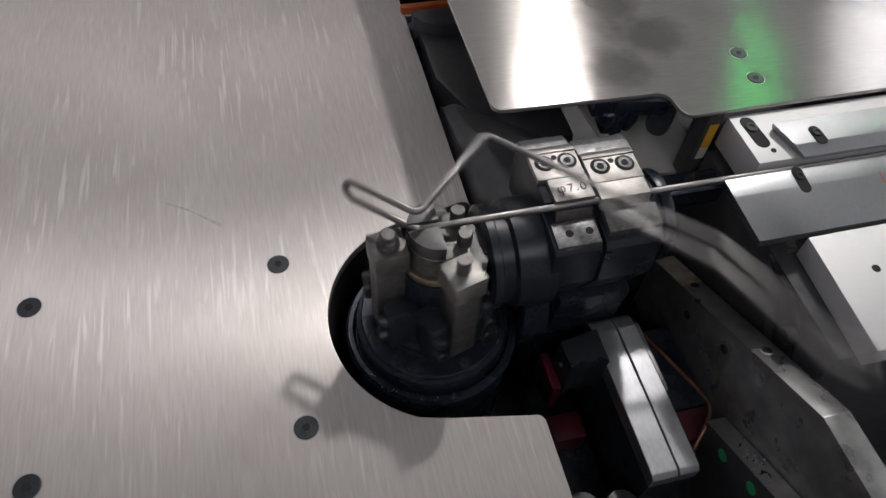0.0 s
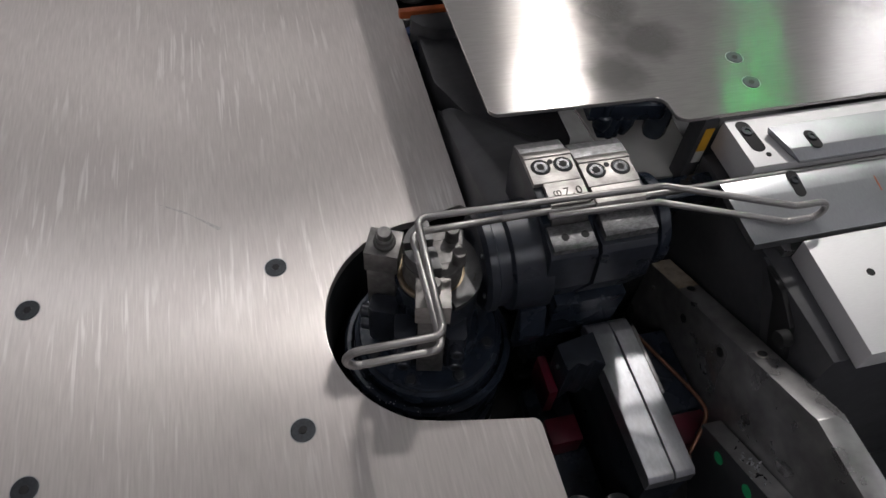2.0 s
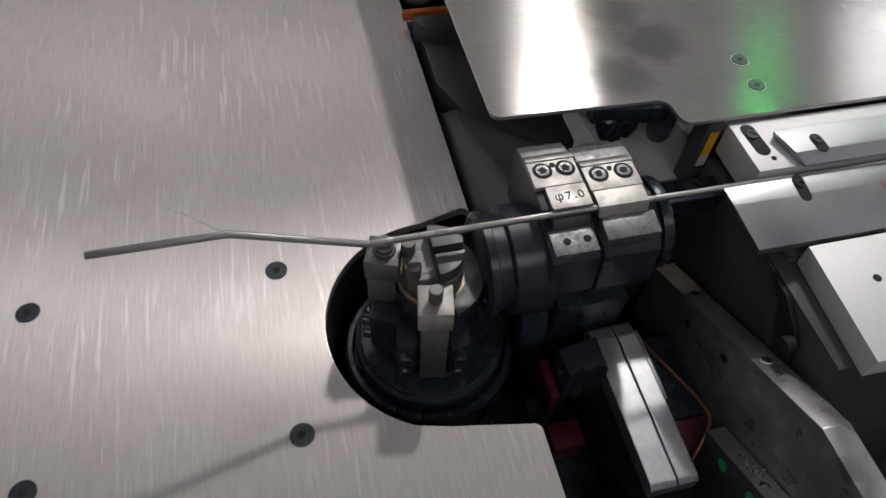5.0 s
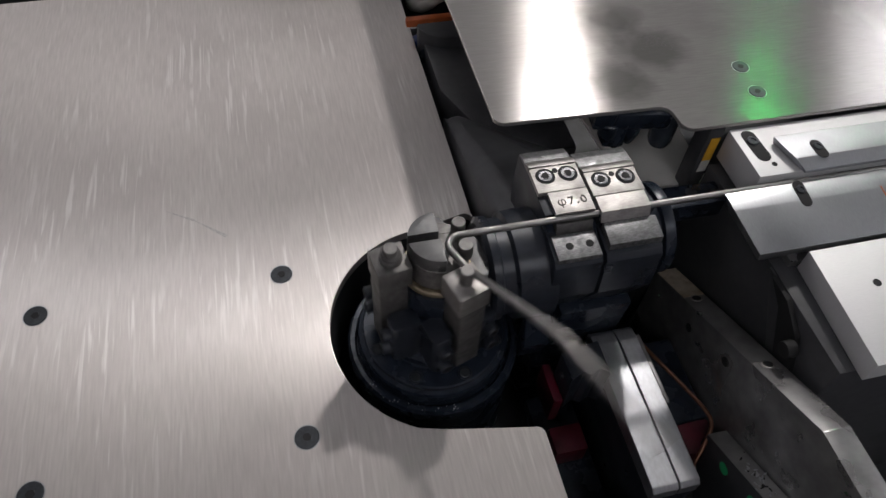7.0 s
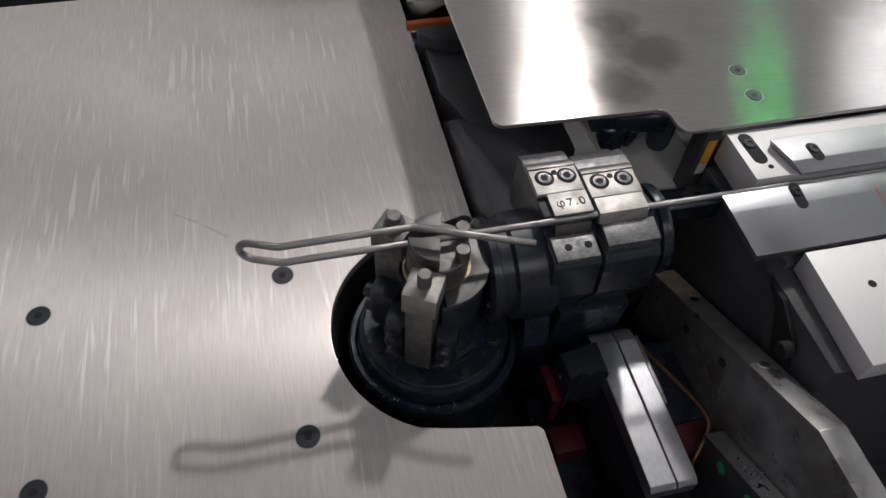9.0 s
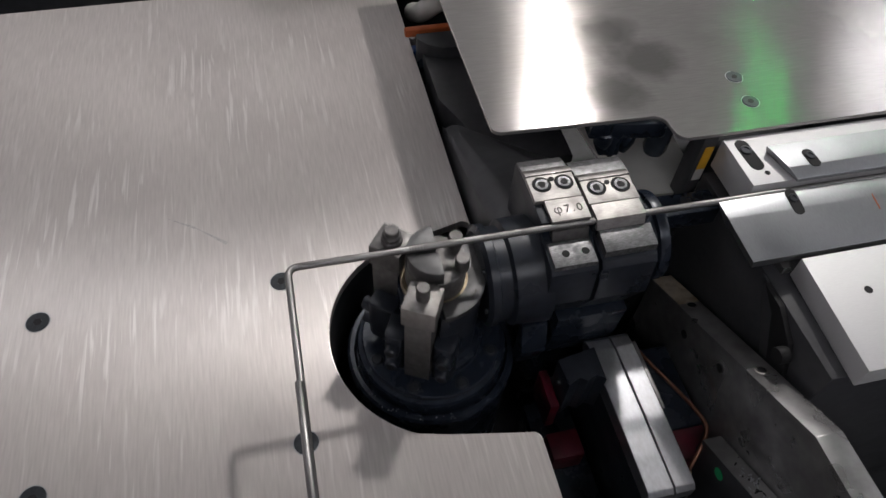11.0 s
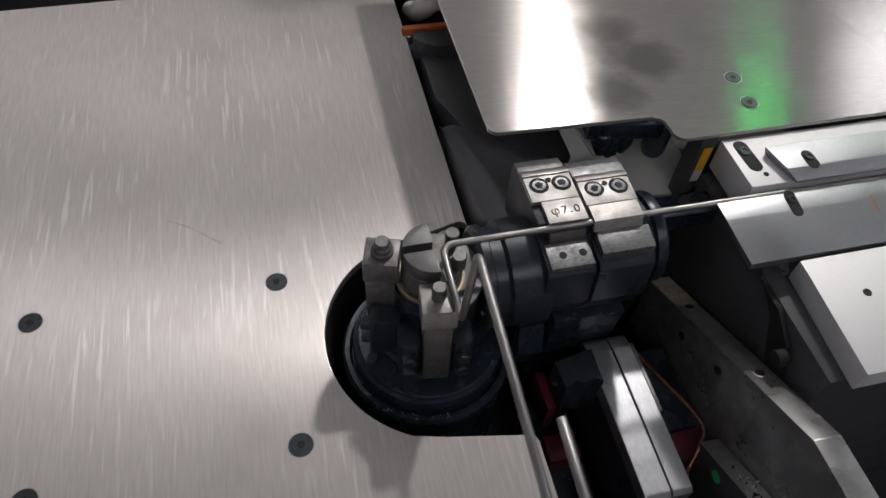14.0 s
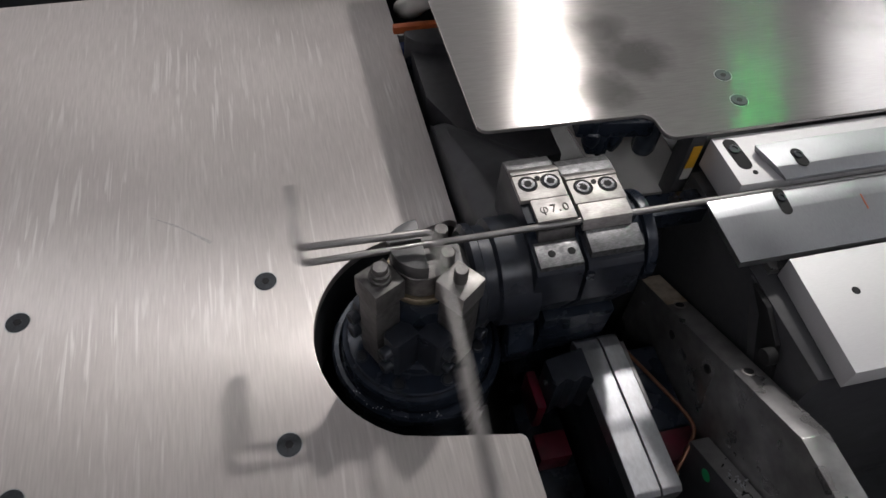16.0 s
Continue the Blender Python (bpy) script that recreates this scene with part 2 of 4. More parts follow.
def socket_screw(parent, m, r=0.0045, h=0.006, name="screw", material=None):
    """A cap screw on its own z: a round head with a hexagon socket."""
    bm = B()
    lathe(bm, [(r, 0), (r, h * 0.85), (r * 0.88, h), (r * 0.55, h), (r * 0.5, h * 0.45), (0.0001, h * 0.45)], None, 18)
    return part(name, bm, material or M_SCREW, parent, "", m)


# ---- the machine's large structure ----
def table_plate():
    bm = B()
    out = [(-0.95, -0.55), (0.093, -0.55)] + arc(0.083, -0.160, 0.010, 0, 96, 5) + [(0.002, -0.1355)] + arc(0.0275, -0.009, 0.132, -116, -265, 48)
    out += [(0.026, 0.1232)] + arc(0.0805, 0.1275, 0.0095, 100, 180 - 180, 6) + [(0.090, 0.70), (-0.95, 0.685)]
    prism(bm, out, 0.012, pose(0, 0, -0.012), 0.0008)
    ob = tagged(part("table_plate", bm, M_TABLE, smooth=0), "large brushed stainless steel table plate with a round cut-out", "machine table", kind="structure")
    return ob


def scuffs(plate):
    for x0, y0, x1, y1, w in ((-0.278, 0.210, -0.245, 0.189, 0.0016), (-0.245, 0.189, -0.208, 0.157, 0.0022)):
        bm = B()
        d = Vector((x1 - x0, y1 - y0, 0))
        sd = Vector((-d.y, d.x, 0)).normalized() * w
        prism(bm, [(x0 - sd.x * 0.2, y0 - sd.y * 0.2), (x1 - sd.x, y1 - sd.y), (x1 + sd.x, y1 + sd.y), (x0 + sd.x * 0.2, y0 + sd.y * 0.2)], 0.00015, pose(0, 0, 0.0001))
        part("scuff", bm, M_SCUFF, plate, "dull diagonal scuff", None, 0)


def flush_screw(x, y, z, r, parent_label):
    t = thing("countersunk_screw", parent_label, "screw", pose(x, y, z), "flush plate screws")
    bm = B()
    lathe(bm, [(r, -0.002), (r, 0.0006), (r * 0.95, 0.0011), (r * 0.36, 0.0011), (r * 0.33, 0.0004), (0.0001, 0.0004)], None, 32)
    part("head", bm, M_SCREW, t)
    # raised hexagon, coloured as the shade inside the socket
    bm = B()
    lathe(bm, [(r * 0.37, 0.0002), (r * 0.37, 0.0012), (0.0001, 0.0012)], None, 6)
    part("hex_socket", bm, M_SHADE_BLACK, t)
    bm = B()
    lathe(bm, [(r * 1.08, -0.002), (r * 1.08, 0.0003), (r * 1.01, 0.0003), (r * 1.01, -0.002)], None, 32)
    part("countersink", bm, M_GUIDE, t)
    return t


def cover_plate():
    bm = B()
    out = arc(0.112, 0.131, 0.012, 180, 265, 5) + [(0.270, 0.114)] + arc(0.283, 0.100, 0.014, 88, 10, 5)
    out += arc(0.312, 0.088, 0.014, 195, 270, 5) + [(0.95, 0.073), (0.95, 0.690), (0.100, 0.690)]
    prism(bm, out, 0.005, pose(0, 0, 0.158), 0.0008)
    return tagged(part("cover_plate", bm, M_COVER, smooth=0), "polished stainless cover plate with a rounded notch", "machine cover", kind="structure")


scuffs(table_plate())
cover_plate()
for x, y in ((-0.149, 0.088), (-0.142, -0.114), (-0.414, 0.085), (-0.397, -0.116)):
    flush_screw(x, y, 0.0, 0.0122, "black countersunk hex screw flush in the steel table")
for x, y in ((0.409, 0.161), (0.407, 0.117)):
    flush_screw(x, y, 0.163, 0.0098, "black countersunk hex screw flush in the cover plate")


def pit():
    """The dark inside of the machine under and between the plates."""
    bm = B()
    box(bm, -0.16, 0.95, -0.6, 0.75, -0.32, -0.30)
    box(bm, -0.18, -0.16, -0.6, 0.75, -0.30, -0.013)
    box(bm, -0.16, 0.95, 0.75, 0.77, -0.30, 0.10)
    box(bm, 0.95, 0.97, -0.6, 0.77, -0.30, 0.155)
    ring = arc(0.0275, -0.009, 0.1345, -116, -265, 40) + arc(0.0275, -0.009, 0.1385, -265, -116, 40)
    prism(bm, ring, 0.110, pose(0, 0, -0.1225))
    tagged(part("machine_bed", bm, M_PIT), "black oily inside of the machine bed", "machine bed", kind="structure")
    bm = B()
    box(bm, -0.95, 0.95, -0.62, -0.60, -0.85, -0.013)
    box(bm, -0.95, -0.93, -0.60, 0.68, -0.85, -0.013)
    box(bm, -0.95, 0.97, 0.78, 0.80, -0.85, -0.02)
    box(bm, 0.98, 1.0, -0.62, 0.80, -0.85, 0.15)
    tagged(part("machine_skirt", bm, M_PAINT), "dark grey painted sheet skirt of the machine", "machine casing", kind="structure")


pit()


def hall():
    bm = B()
    box(bm, -6, 6, -6, 6, -0.95, -0.85)
    tagged(part("floor", bm, M_CONC), "grey concrete hall floor", "floor", kind="structure")
    bm = B()
    box(bm, -6, 6, -6, 6, 3.6, 3.7)
    tagged(part("ceiling", bm, M_HALL), "pale painted hall ceiling", "ceiling", kind="structure")
    for n, b in (("wall_north", (-6, 6, 6, 6.1)), ("wall_south", (-6, 6, -6.1, -6)), ("wall_east", (6, 6.1, -6.1, 6.1)), ("wall_west", (-6.1, -6, -6.1, 6.1))):
        bm = B()
        box(bm, *b, -0.85, 3.6)
        tagged(part(n, bm, M_HALL), "pale painted hall wall", "wall", kind="structure")


hall()


def storage_rack():
    t = thing("storage_rack", "dark navy storage rack with white posts", "rack", pose(0, 0, -0.85))
    for z in (0.35, 0.75):
        bm = B()
        box(bm, -1.6, 0.75, 0.95, 1.35, z, z + 0.03, 0.003)
        part("shelf", bm, M_NAVY, t, "dark navy shelf")
    for x in (-1.2, -0.98, -0.58, -0.5, 0.30, 0.62):
        bm = B()
        box(bm, x, x + 0.035, 0.93, 0.965, 0, 1.0 if x < 0 else 0.82, 0.003)
        part("post", bm, M_WHITE, t, "white post")
    bm = B()
    box(bm, -1.6, 0.75, 1.36, 1.38, 0, 0.8)
    part("back_panel", bm, M_NAVY, t, "dark navy back panel")


storage_rack()


def fill_panels_and_lamps():
    # unseen panels added round the hall only for fill light
    for i, (x, y) in enumerate(((-3.6, 3.4), (-2.2, -3.0), (0.6, -3.0), (3.4, -3.0), (5.35, 3.6), (4.6, -0.4))):
        t = thing("fill_panel", "added white fill panel under the ceiling, glowing", "lamp", pose(x, y, 3.595), "hall ceiling lights")
        bm = B()
        box(bm, -0.62, 0.62, -0.32, 0.32, -0.06, 0.0, 0.005)
        part("housing", bm, M_WHITE, t)
        bm = B()
        box(bm, -0.58, 0.58, -0.28, 0.28, -0.066, -0.061)
        part("diffuser", bm, M_FILL, t, "glowing white diffuser")
    # unseen wide panel, added to brighten the far end of the table
    t = thing("fill_panel", "added wide dim fill panel for the far end of the table", "lamp", pose(-1.1, 4.95, 3.595), "hall ceiling lights")
    bm = B()
    box(bm, -1.42, 1.42, -0.62, 0.62, -0.06, 0.0, 0.005)
    part("housing", bm, M_WHITE, t)
    bm = B()
    box(bm, -1.38, 1.38, -0.58, 0.58, -0.066, -0.061)
    part("diffuser", bm, M_FILL_FAR, t, "dimly glowing white diffuser")
    # unseen panel added so that the cover plate reflects a white column
    t = thing("fill_panel", "added white panel for the bright column on the cover plate", "lamp", pose(1.36, 1.35, 3.595), "hall ceiling lights")
    bm = B()
    box(bm, -0.13, 0.13, -0.63, 0.63, -0.06, 0.0, 0.005)
    part("housing", bm, M_WHITE, t)
    bm = B()
    box(bm, -0.075, 0.075, -0.60, 0.60, -0.066, -0.061)
    part("diffuser", bm, M_FILL_COVER, t, "glowing white diffuser")
    # unseen strip added to strengthen the bright band across the table plate
    t = thing("fill_panel", "added white strip for the bright band across the table", "lamp", pose(-0.10, 2.45, 3.595), "hall ceiling lights")
    bm = B()
    box(bm, -0.73, 0.73, -0.12, 0.12, -0.06, 0.0, 0.005)
    part("housing", bm, M_WHITE, t)
    bm = B()
    box(bm, -0.70, 0.70, -0.085, 0.085, -0.066, -0.061)
    part("diffuser", bm, M_FILL_BAND, t, "glowing white diffuser")
    t = thing("signal_light", "green machine signal light on a pole", "lamp", pose(2.52, 2.0, -0.85))
    bm = B()
    rod(bm, 0.02, 0.02, 3.2, pose(0, 0, 0))
    part("pole", bm, M_FRAME, t)
    bm = B()
    rod(bm, 0.022, 0.022, 0.16, pose(0, 0, 3.2), 24, 0.005)
    part("lens", bm, M_LEDG, t, "glowing green lens")
    t = thing("hall_lamp_housing", "white high-bay lamp housing over the machine", "lamp", look((1.22, 1.72, 2.48), (0.1, 0.1, 0.1)))
    bm = B()
    box(bm, -0.12, 0.12, -0.12, 0.12, 0.01, 0.10, 0.01)
    part("housing", bm, M_WHITE, t)
    bm = B()
    rod(bm, 0.012, 0.012, 1.10, t.matrix_basis.inverted() @ Matrix.Translation((1.25, 1.76, 2.52)), 12)
    part("hanger", bm, M_FRAME, t)


fill_panels_and_lamps()


# ---- the beam that carries the clamp, and its nose ----
def cast_carrier():
    t = thing("cast_carrier", "dark grey cast carrier with a conical nose carrying the clamp", "machine carrier")
    bm = B()
    prism(bm, [(0.101, 0.36), (0.158, 0.214), (0.258, 0.214), (0.258, 0.54), (0.101, 0.54)], 0.20, pose(0, 0, -0.190), 0.004)
    part("beam", bm, M_PAINT, t, "dark painted beam")
    bm = B()
    lathe(bm, [(0.050, 0), (0.056, 0.004), (0.056, 0.012), (0.052, 0.014), (0.052, 0.026), (0.058, 0.029), (0.060, 0.068)], pose(0.060, 0.006, 0.066) @ ALONG_X, 56)
    part("nose", bm, M_CHUCK, t, "round black nose flange")
    bm = B()
    for x, y, z in ((0.099, 0.335, -0.002), (0.150, 0.214, -0.002), (0.126, 0.062, 0.082), (0.25, 0.062, 0.082), (0.25, 0.214, -0.002),
                    (0.094, 0.30, -0.16), (0.094, 0.10, -0.16), (0.096, 0.048, -0.02), (0.25, 0.048, -0.16), (0.25, 0.30, -0.16), (0.100, 0.052, 0.066)):
        bm.verts.new((x, y, z))
    bmesh.ops.convex_hull(bm, input=list(bm.verts))
    bmesh.ops.dissolve_limit(bm, angle_limit=radians(2), verts=bm.verts, edges=bm.edges)
    bmesh.ops.bevel(bm, geom=list(bm.edges), offset=0.010, segments=4, affect="EDGES", profile=0.5)
    part("gear_cover", bm, M_CAST, t, "smooth dark grey cast gear cover", None, 40)
    for a in range(6):
        socket_screw(t, pose(0.060, 0.006 + 0.045 * math.cos(a * 1.047), 0.066 + 0.045 * math.sin(a * 1.047)) @ pose(0, 0, 0, 0, -90, 0), 0.003, 0.003)
    return t


cast_carrier()


# ---- the clamp with its two jaws ----
def clamp():
    t = thing("wire_clamp", "blackened two-piece wire clamp with bright ground jaws", "clamp")
    # outlines in y and z round the wire
    body = [(-0.0115, 0.130), (-0.0405, 0.1255), (-0.0455, 0.1190), (-0.0485, 0.070), (-0.024, 0.016), (0.050, 0.016), (0.090, 0.052), (0.093, 0.105), (0.091, 0.1415), (0.062, 0.1465),
            (0.001, 0.1465), (0.004, 0.131)]
    to_yz = Matrix(((0, 0, 1, 0), (1, 0, 0, 0), (0, 1, 0, 0), (0, 0, 0, 1)))
    for nm, x0, w, back in (("front_clamp_body", 0.1195, 0.0505, 0.0), ("rear_clamp_body", 0.1730, 0.0600, 0.010)):
        bm = B()
        pts = [(y - back, z) if y > 0.0 else (y - back * 0.15, z) for y, z in body]
        prism(bm, pts, w, Matrix.Translation((x0, 0, 0)) @ to_yz, 0.0015)
        part(nm, bm, M_CHUCK, t, "blackened faceted clamp body")
        bm = B()
        prism(bm, [(0.0915 - back, 0.1250), (0.0900 - back, 0.1440), (0.0790 - back, 0.1478), (0.0605 - back, 0.1500), (0.0605 - back, 0.1440), (0.0850 - back, 0.1250)], w - 0.001, Matrix.Translation((x0 + 0.0005, 0, 0)) @ to_yz, 0.0006)
        part("worn_back_edge", bm, M_WORN, t, "bright worn back edge")
    bm = B()
    rod(bm, 0.046, 0.046, 0.13, pose(0.122, 0.01, 0.088) @ ALONG_X, 40)
    part("hub", bm, M_BLACK, t)
    bm = B()
    rod(bm, 0.050, 0.050, 0.012, pose(0.243, 0.008, 0.090) @ ALONG_X, 40, 0.002)
    part("end_ring", bm, M_BLACK, t)
    # the tilted screw plates, the lettered jaw and the plain jaw
    for nm, x0, x1, ya, yb, za, zb in (("front_top_jaw", 0.1195, 0.1700, 0.0585, 0.0255, 0.1535, 0.1525), ("rear_top_jaw", 0.1730, 0.2285, 0.0430, 0.0120, 0.1535, 0.1525)):
        bm = B()
        prism(bm, [(ya, za), (yb, zb), (yb, 0.1467), (ya, 0.1467)], x1 - x0, Matrix.Translation((x0, 0, 0)) @ to_yz, 0.0008)
        jaw = part(nm, bm, M_JAW, t, "bright ground steel jaw plate")
        tilt = math.degrees(math.atan2(za - zb, ya - yb))
        for f in (0.27, 0.75):
            c = Vector((x0 + (x1 - x0) * f, (ya + yb) / 2 + 0.004, (za + zb) / 2))
            m = Matrix.Translation(c) @ pose(0, 0, 0, tilt, 0, 0)
            # flat discs on the plate, near-black to paint the shade of bore and socket
            bm = B()
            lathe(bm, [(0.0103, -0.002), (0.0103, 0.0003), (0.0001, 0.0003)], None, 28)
            part("counterbore", bm, M_SHADE_BLACK, jaw, "", m)
            bm = B()
            lathe(bm, [(0.0080, -0.002), (0.0080, 0.0006), (0.0070, 0.0011), (0.0001, 0.0011)], None, 24)
            part("cap_screw", bm, M_CHUCK, jaw, "", m)
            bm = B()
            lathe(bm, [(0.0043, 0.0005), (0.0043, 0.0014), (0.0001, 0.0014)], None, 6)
            part("hex_socket", bm, M_SHADE_BLACK, jaw, "", m)
        bm = B()
        rod(bm, 0.0030, 0.0030, 0.002, Matrix.Translation((x0 + (x1 - x0) * 0.51, (ya * 0.80 + yb * 0.20), (za * 0.80 + zb * 0.20))) @ pose(0, 0, 0, tilt, 0, 0) @ pose(0, 0, -0.0014), 16)
        part("pin_hole", bm, M_SHADE_BLACK, jaw)
    for x0, x1, ya in ((0.1190, 0.1705, 0.0588), (0.1725, 0.2295, 0.0433)):
        bm = B()
        prism(bm, [(ya, 0.1470), (ya, 0.1548), (ya + 0.0050, 0.1540), (ya + 0.0160, 0.1470)], x1 - x0, Matrix.Translation((x0, 0, 0)) @ to_yz, 0.0006)
        part("jaw_heel", bm, M_BLOCK, t, "worn bevelled heel behind the jaw plate")
    bm = B()
    prism(bm, [(0.0250, 0.1524), (-0.0030, 0.1514), (-0.0030, 0.1490), (0.0002, 0.1467), (0.0250, 0.1467)], 0.0415, Matrix.Translation((0.1288, 0, 0)) @ to_yz, 0.0006)
    jaw = part("lettered_jaw", bm, M_JAW, t, "bright jaw engraved with its wire size")
    bm = B()
    prism(bm, [(0.0114, 0.1520), (-0.0085, 0.1510), (-0.0128, 0.1392), (0.0114, 0.1392)], 0.0525, Matrix.Translation((0.1745, 0, 0)) @ to_yz, 0.0003)
    part("plain_jaw", bm, M_JAW, t)
    bm = B()
    prism(bm, [(0.005, 0.1410), (-0.0080, 0.1410), (-0.0125, 0.1300), (0.005, 0.1300)], 0.0385, Matrix.Translation((0.1295, 0, 0)) @ to_yz, 0.0005)
    part("lower_jaw", bm, M_TOOL, t)
    bm = B()
    box(bm, 0.1290, 0.1695, 0.0008, 0.004, 0.132, 0.1464)
    part("jaw_back", bm, M_SHADE_BLACK, t)
    for nm, x0, x1, top in (("front_lower_plate", 0.1225, 0.1680, (-0.0140, 0.1325)), ("rear_lower_plate", 0.1765, 0.2330, (-0.0130, 0.1400))):
        bm = B()
        ex = 0.004 if nm[0] == "f" else 0.0
        prism(bm, [top, (-0.0425, 0.1290) if ex else (-0.0375, 0.1350), (-0.0425 if ex else -0.0380, 0.118), (top[0] + 0.004, 0.118)], x1 - x0, Matrix.Translation((x0, 0, 0)) @ to_yz, 0.0008)
        pl = part(nm, bm, M_WORN, t, "worn grey lower jaw plate with bright edges")
        if nm[0] == "f":
            ang = math.degrees(math.atan2(top[1] - 0.1290, top[0] + 0.0425))
            for f in (0.34, 0.80):
                bm = B()
                rod(bm, 0.0040, 0.0040, 0.0012, Matrix.Translation((x0 + (x1 - x0) * f, (top[0] - 0.0425) / 2, (top[1] + 0.1290) / 2 - 0.0007)) @ pose(0, 0, 0, ang, 0, 0), 18)
                part("threaded_hole", bm, M_SHADE_BLACK, pl)
    # engraved size, with the built-in font
    cu = bpy.data.curves.new("engraving", "FONT")
    cu.body, cu.size, cu.extrude, cu.align_x, cu.space_character = "\u03c67.0", 0.0135, 0.0002, "CENTER", 1.25
    tmp = bpy.data.objects.new("engraving_text", cu)
    me = bpy.data.meshes.new_from_object(tmp)
    bpy.data.objects.remove(tmp)
    me.materials.append(M_INK)
    ob = new("engraving", me)
    ob.parent = jaw
    a = math.degrees(math.atan2(0.0010, 0.0274))
    ob.matrix_basis = Matrix.Translation((0.1500, 0.0112, 0.15193)) @ pose(0, 0, 0, a, 0, 0) @ pose(0, -0.0044, 0.0003)
    tagged(ob, "engraved dark wire size")
    return t


clamp()


# ---- bending head ----
def cap_screw(parent, m, r, h):
    """A cap screw that stands proud on its own z, its hexagon socket a plug coloured near-black as shade."""
    bm = B()
    lathe(bm, [(r, 0), (r, h * 0.86), (r * 0.88, h), (r * 0.62, h)], None, 22)
    sc = part("cap_screw", bm, M_CHUCK, parent, "", m)
    bm = B()
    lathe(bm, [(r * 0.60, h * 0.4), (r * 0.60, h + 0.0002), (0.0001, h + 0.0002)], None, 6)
    part("hex_socket", bm, M_SHADE_BLACK, sc)
    return sc


def lift_base():
    """The column with its drip bowl and bolted flange: it rises and sinks, but does not turn."""
    t = thing("bending_head_base", "black oily round base of the bending head with a bolted flange", "machine head", pose(HX, HY, 0))
    bm = B()
    lathe(bm, [(0.094, -0.29), (0.094, -0.060), (0.098, -0.050), (0.098, -0.038), (0.095, -0.034), (0.090, -0.034), (0.087, -0.040), (0.0001, -0.040)], None, 72)
    part("bowl", bm, M_BLACK, t, "black oily drip bowl")
    bm = B()
    lathe(bm, [(0.086, -0.041), (0.086, -0.020), (0.0845, -0.0165), (0.080, -0.0155), (0.080, -0.0105), (0.0785, -0.009), (0.058, -0.009), (0.056, -0.006), (0.0001, -0.006)], None, 72)
    fl = part("flange", bm, M_BLACK, t, "black round flange")
    for i in range(8):
        a = radians(-163 + 44.5 * i)
        m = pose(0.0700 * math.cos(a), 0.0700 * math.sin(a), -0.009, 0, 0, 13 * i)
        bm = B()
        lathe(bm, [(0.0078, -0.004), (0.0078, 0.0003), (0.0072, 0.0005), (0.0068, -0.0006), (0.0058, -0.0006), (0.0056, 0.0012), (0.0050, 0.0016), (0.0036, 0.0016)], m, 22)
        sc = part("flange_screw", bm, M_SCREW, fl)
        bm = B()
        lathe(bm, [(0.0036, -0.002), (0.0036, 0.0012), (0.0001, 0.0012)], m, 6)
        part("hex_socket", bm, M_SHADE_BLACK, sc)
    rnd = random.Random(5)
    for i in range(26):
        a, r = radians(rnd.uniform(-150, -85)), rnd.uniform(0.0885, 0.0965)
        k = rnd.uniform(0.0003, 0.0009)
        bm = B()
        bmesh.ops.create_icosphere(bm, subdivisions=1, radius=k, matrix=pose(r * math.cos(a), r * math.sin(a), -0.0335))
        part("oil_drop", bm, M_BAR, t)
    return t


def bending_arm(t, angle, block_material, collar):
    """A square block on a narrower stem that two bolted lugs hold against the turret."""
    m0 = pose(0, 0, 0, 0, 0, angle)
    bm = B()
    box(bm, 0.036, 0.0655, -0.0138, 0.0138, 0.006, 0.113, 0.0012, m0)
    part("stem", bm, M_TOOL, t, "narrow steel stem")
    bm = B()
    box(bm, 0.0325, 0.0668, -0.0170, 0.0170, 0.1085, 0.137, 0.0013, m0)
    blk = part("block", bm, block_material, t, "worn square steel bending block")
    bm = B()
    prof = [(0.0068, 0.0), (0.0068, 0.0155), (0.0060, 0.0170), (0.0001, 0.0170)]
    if collar:
        prof = [(0.0112, 0.0), (0.0112, 0.0035), (0.0100, 0.0048), (0.0095, 0.0048), (0.0095, 0.0095), (0.0082, 0.0108), (0.0076, 0.0108), (0.0076, 0.0158), (0.0066, 0.0172), (0.0001, 0.0172)]
    lathe(bm, prof, m0 @ pose(0.0490, 0, 0.137), 28)
    part("pin", bm, M_TOOL, blk, "steel bending pin with a collar" if collar else "plain steel bending pin")
    for sy in (-1, 1):
        bm = B()
        out = [(0.030, 0.0148), (0.0560, 0.0148), (0.0605, 0.0185), (0.0605, 0.0345), (0.0555, 0.0375), (0.030, 0.0375)]
        out = [(x, sy * y) for x, y in out]
        prism(bm, out if sy > 0 else out[::-1], 0.060, m0 @ pose(0, 0, 0.006), 0.0012)
        lug = part("lug", bm, M_CHUCK, t, "black clamping lug")
        for z in (0.0225, 0.0485):
            cap_screw(lug, m0 @ pose(0.0605, sy * 0.0272, z, 0, 90, 0), 0.0074, 0.0095)


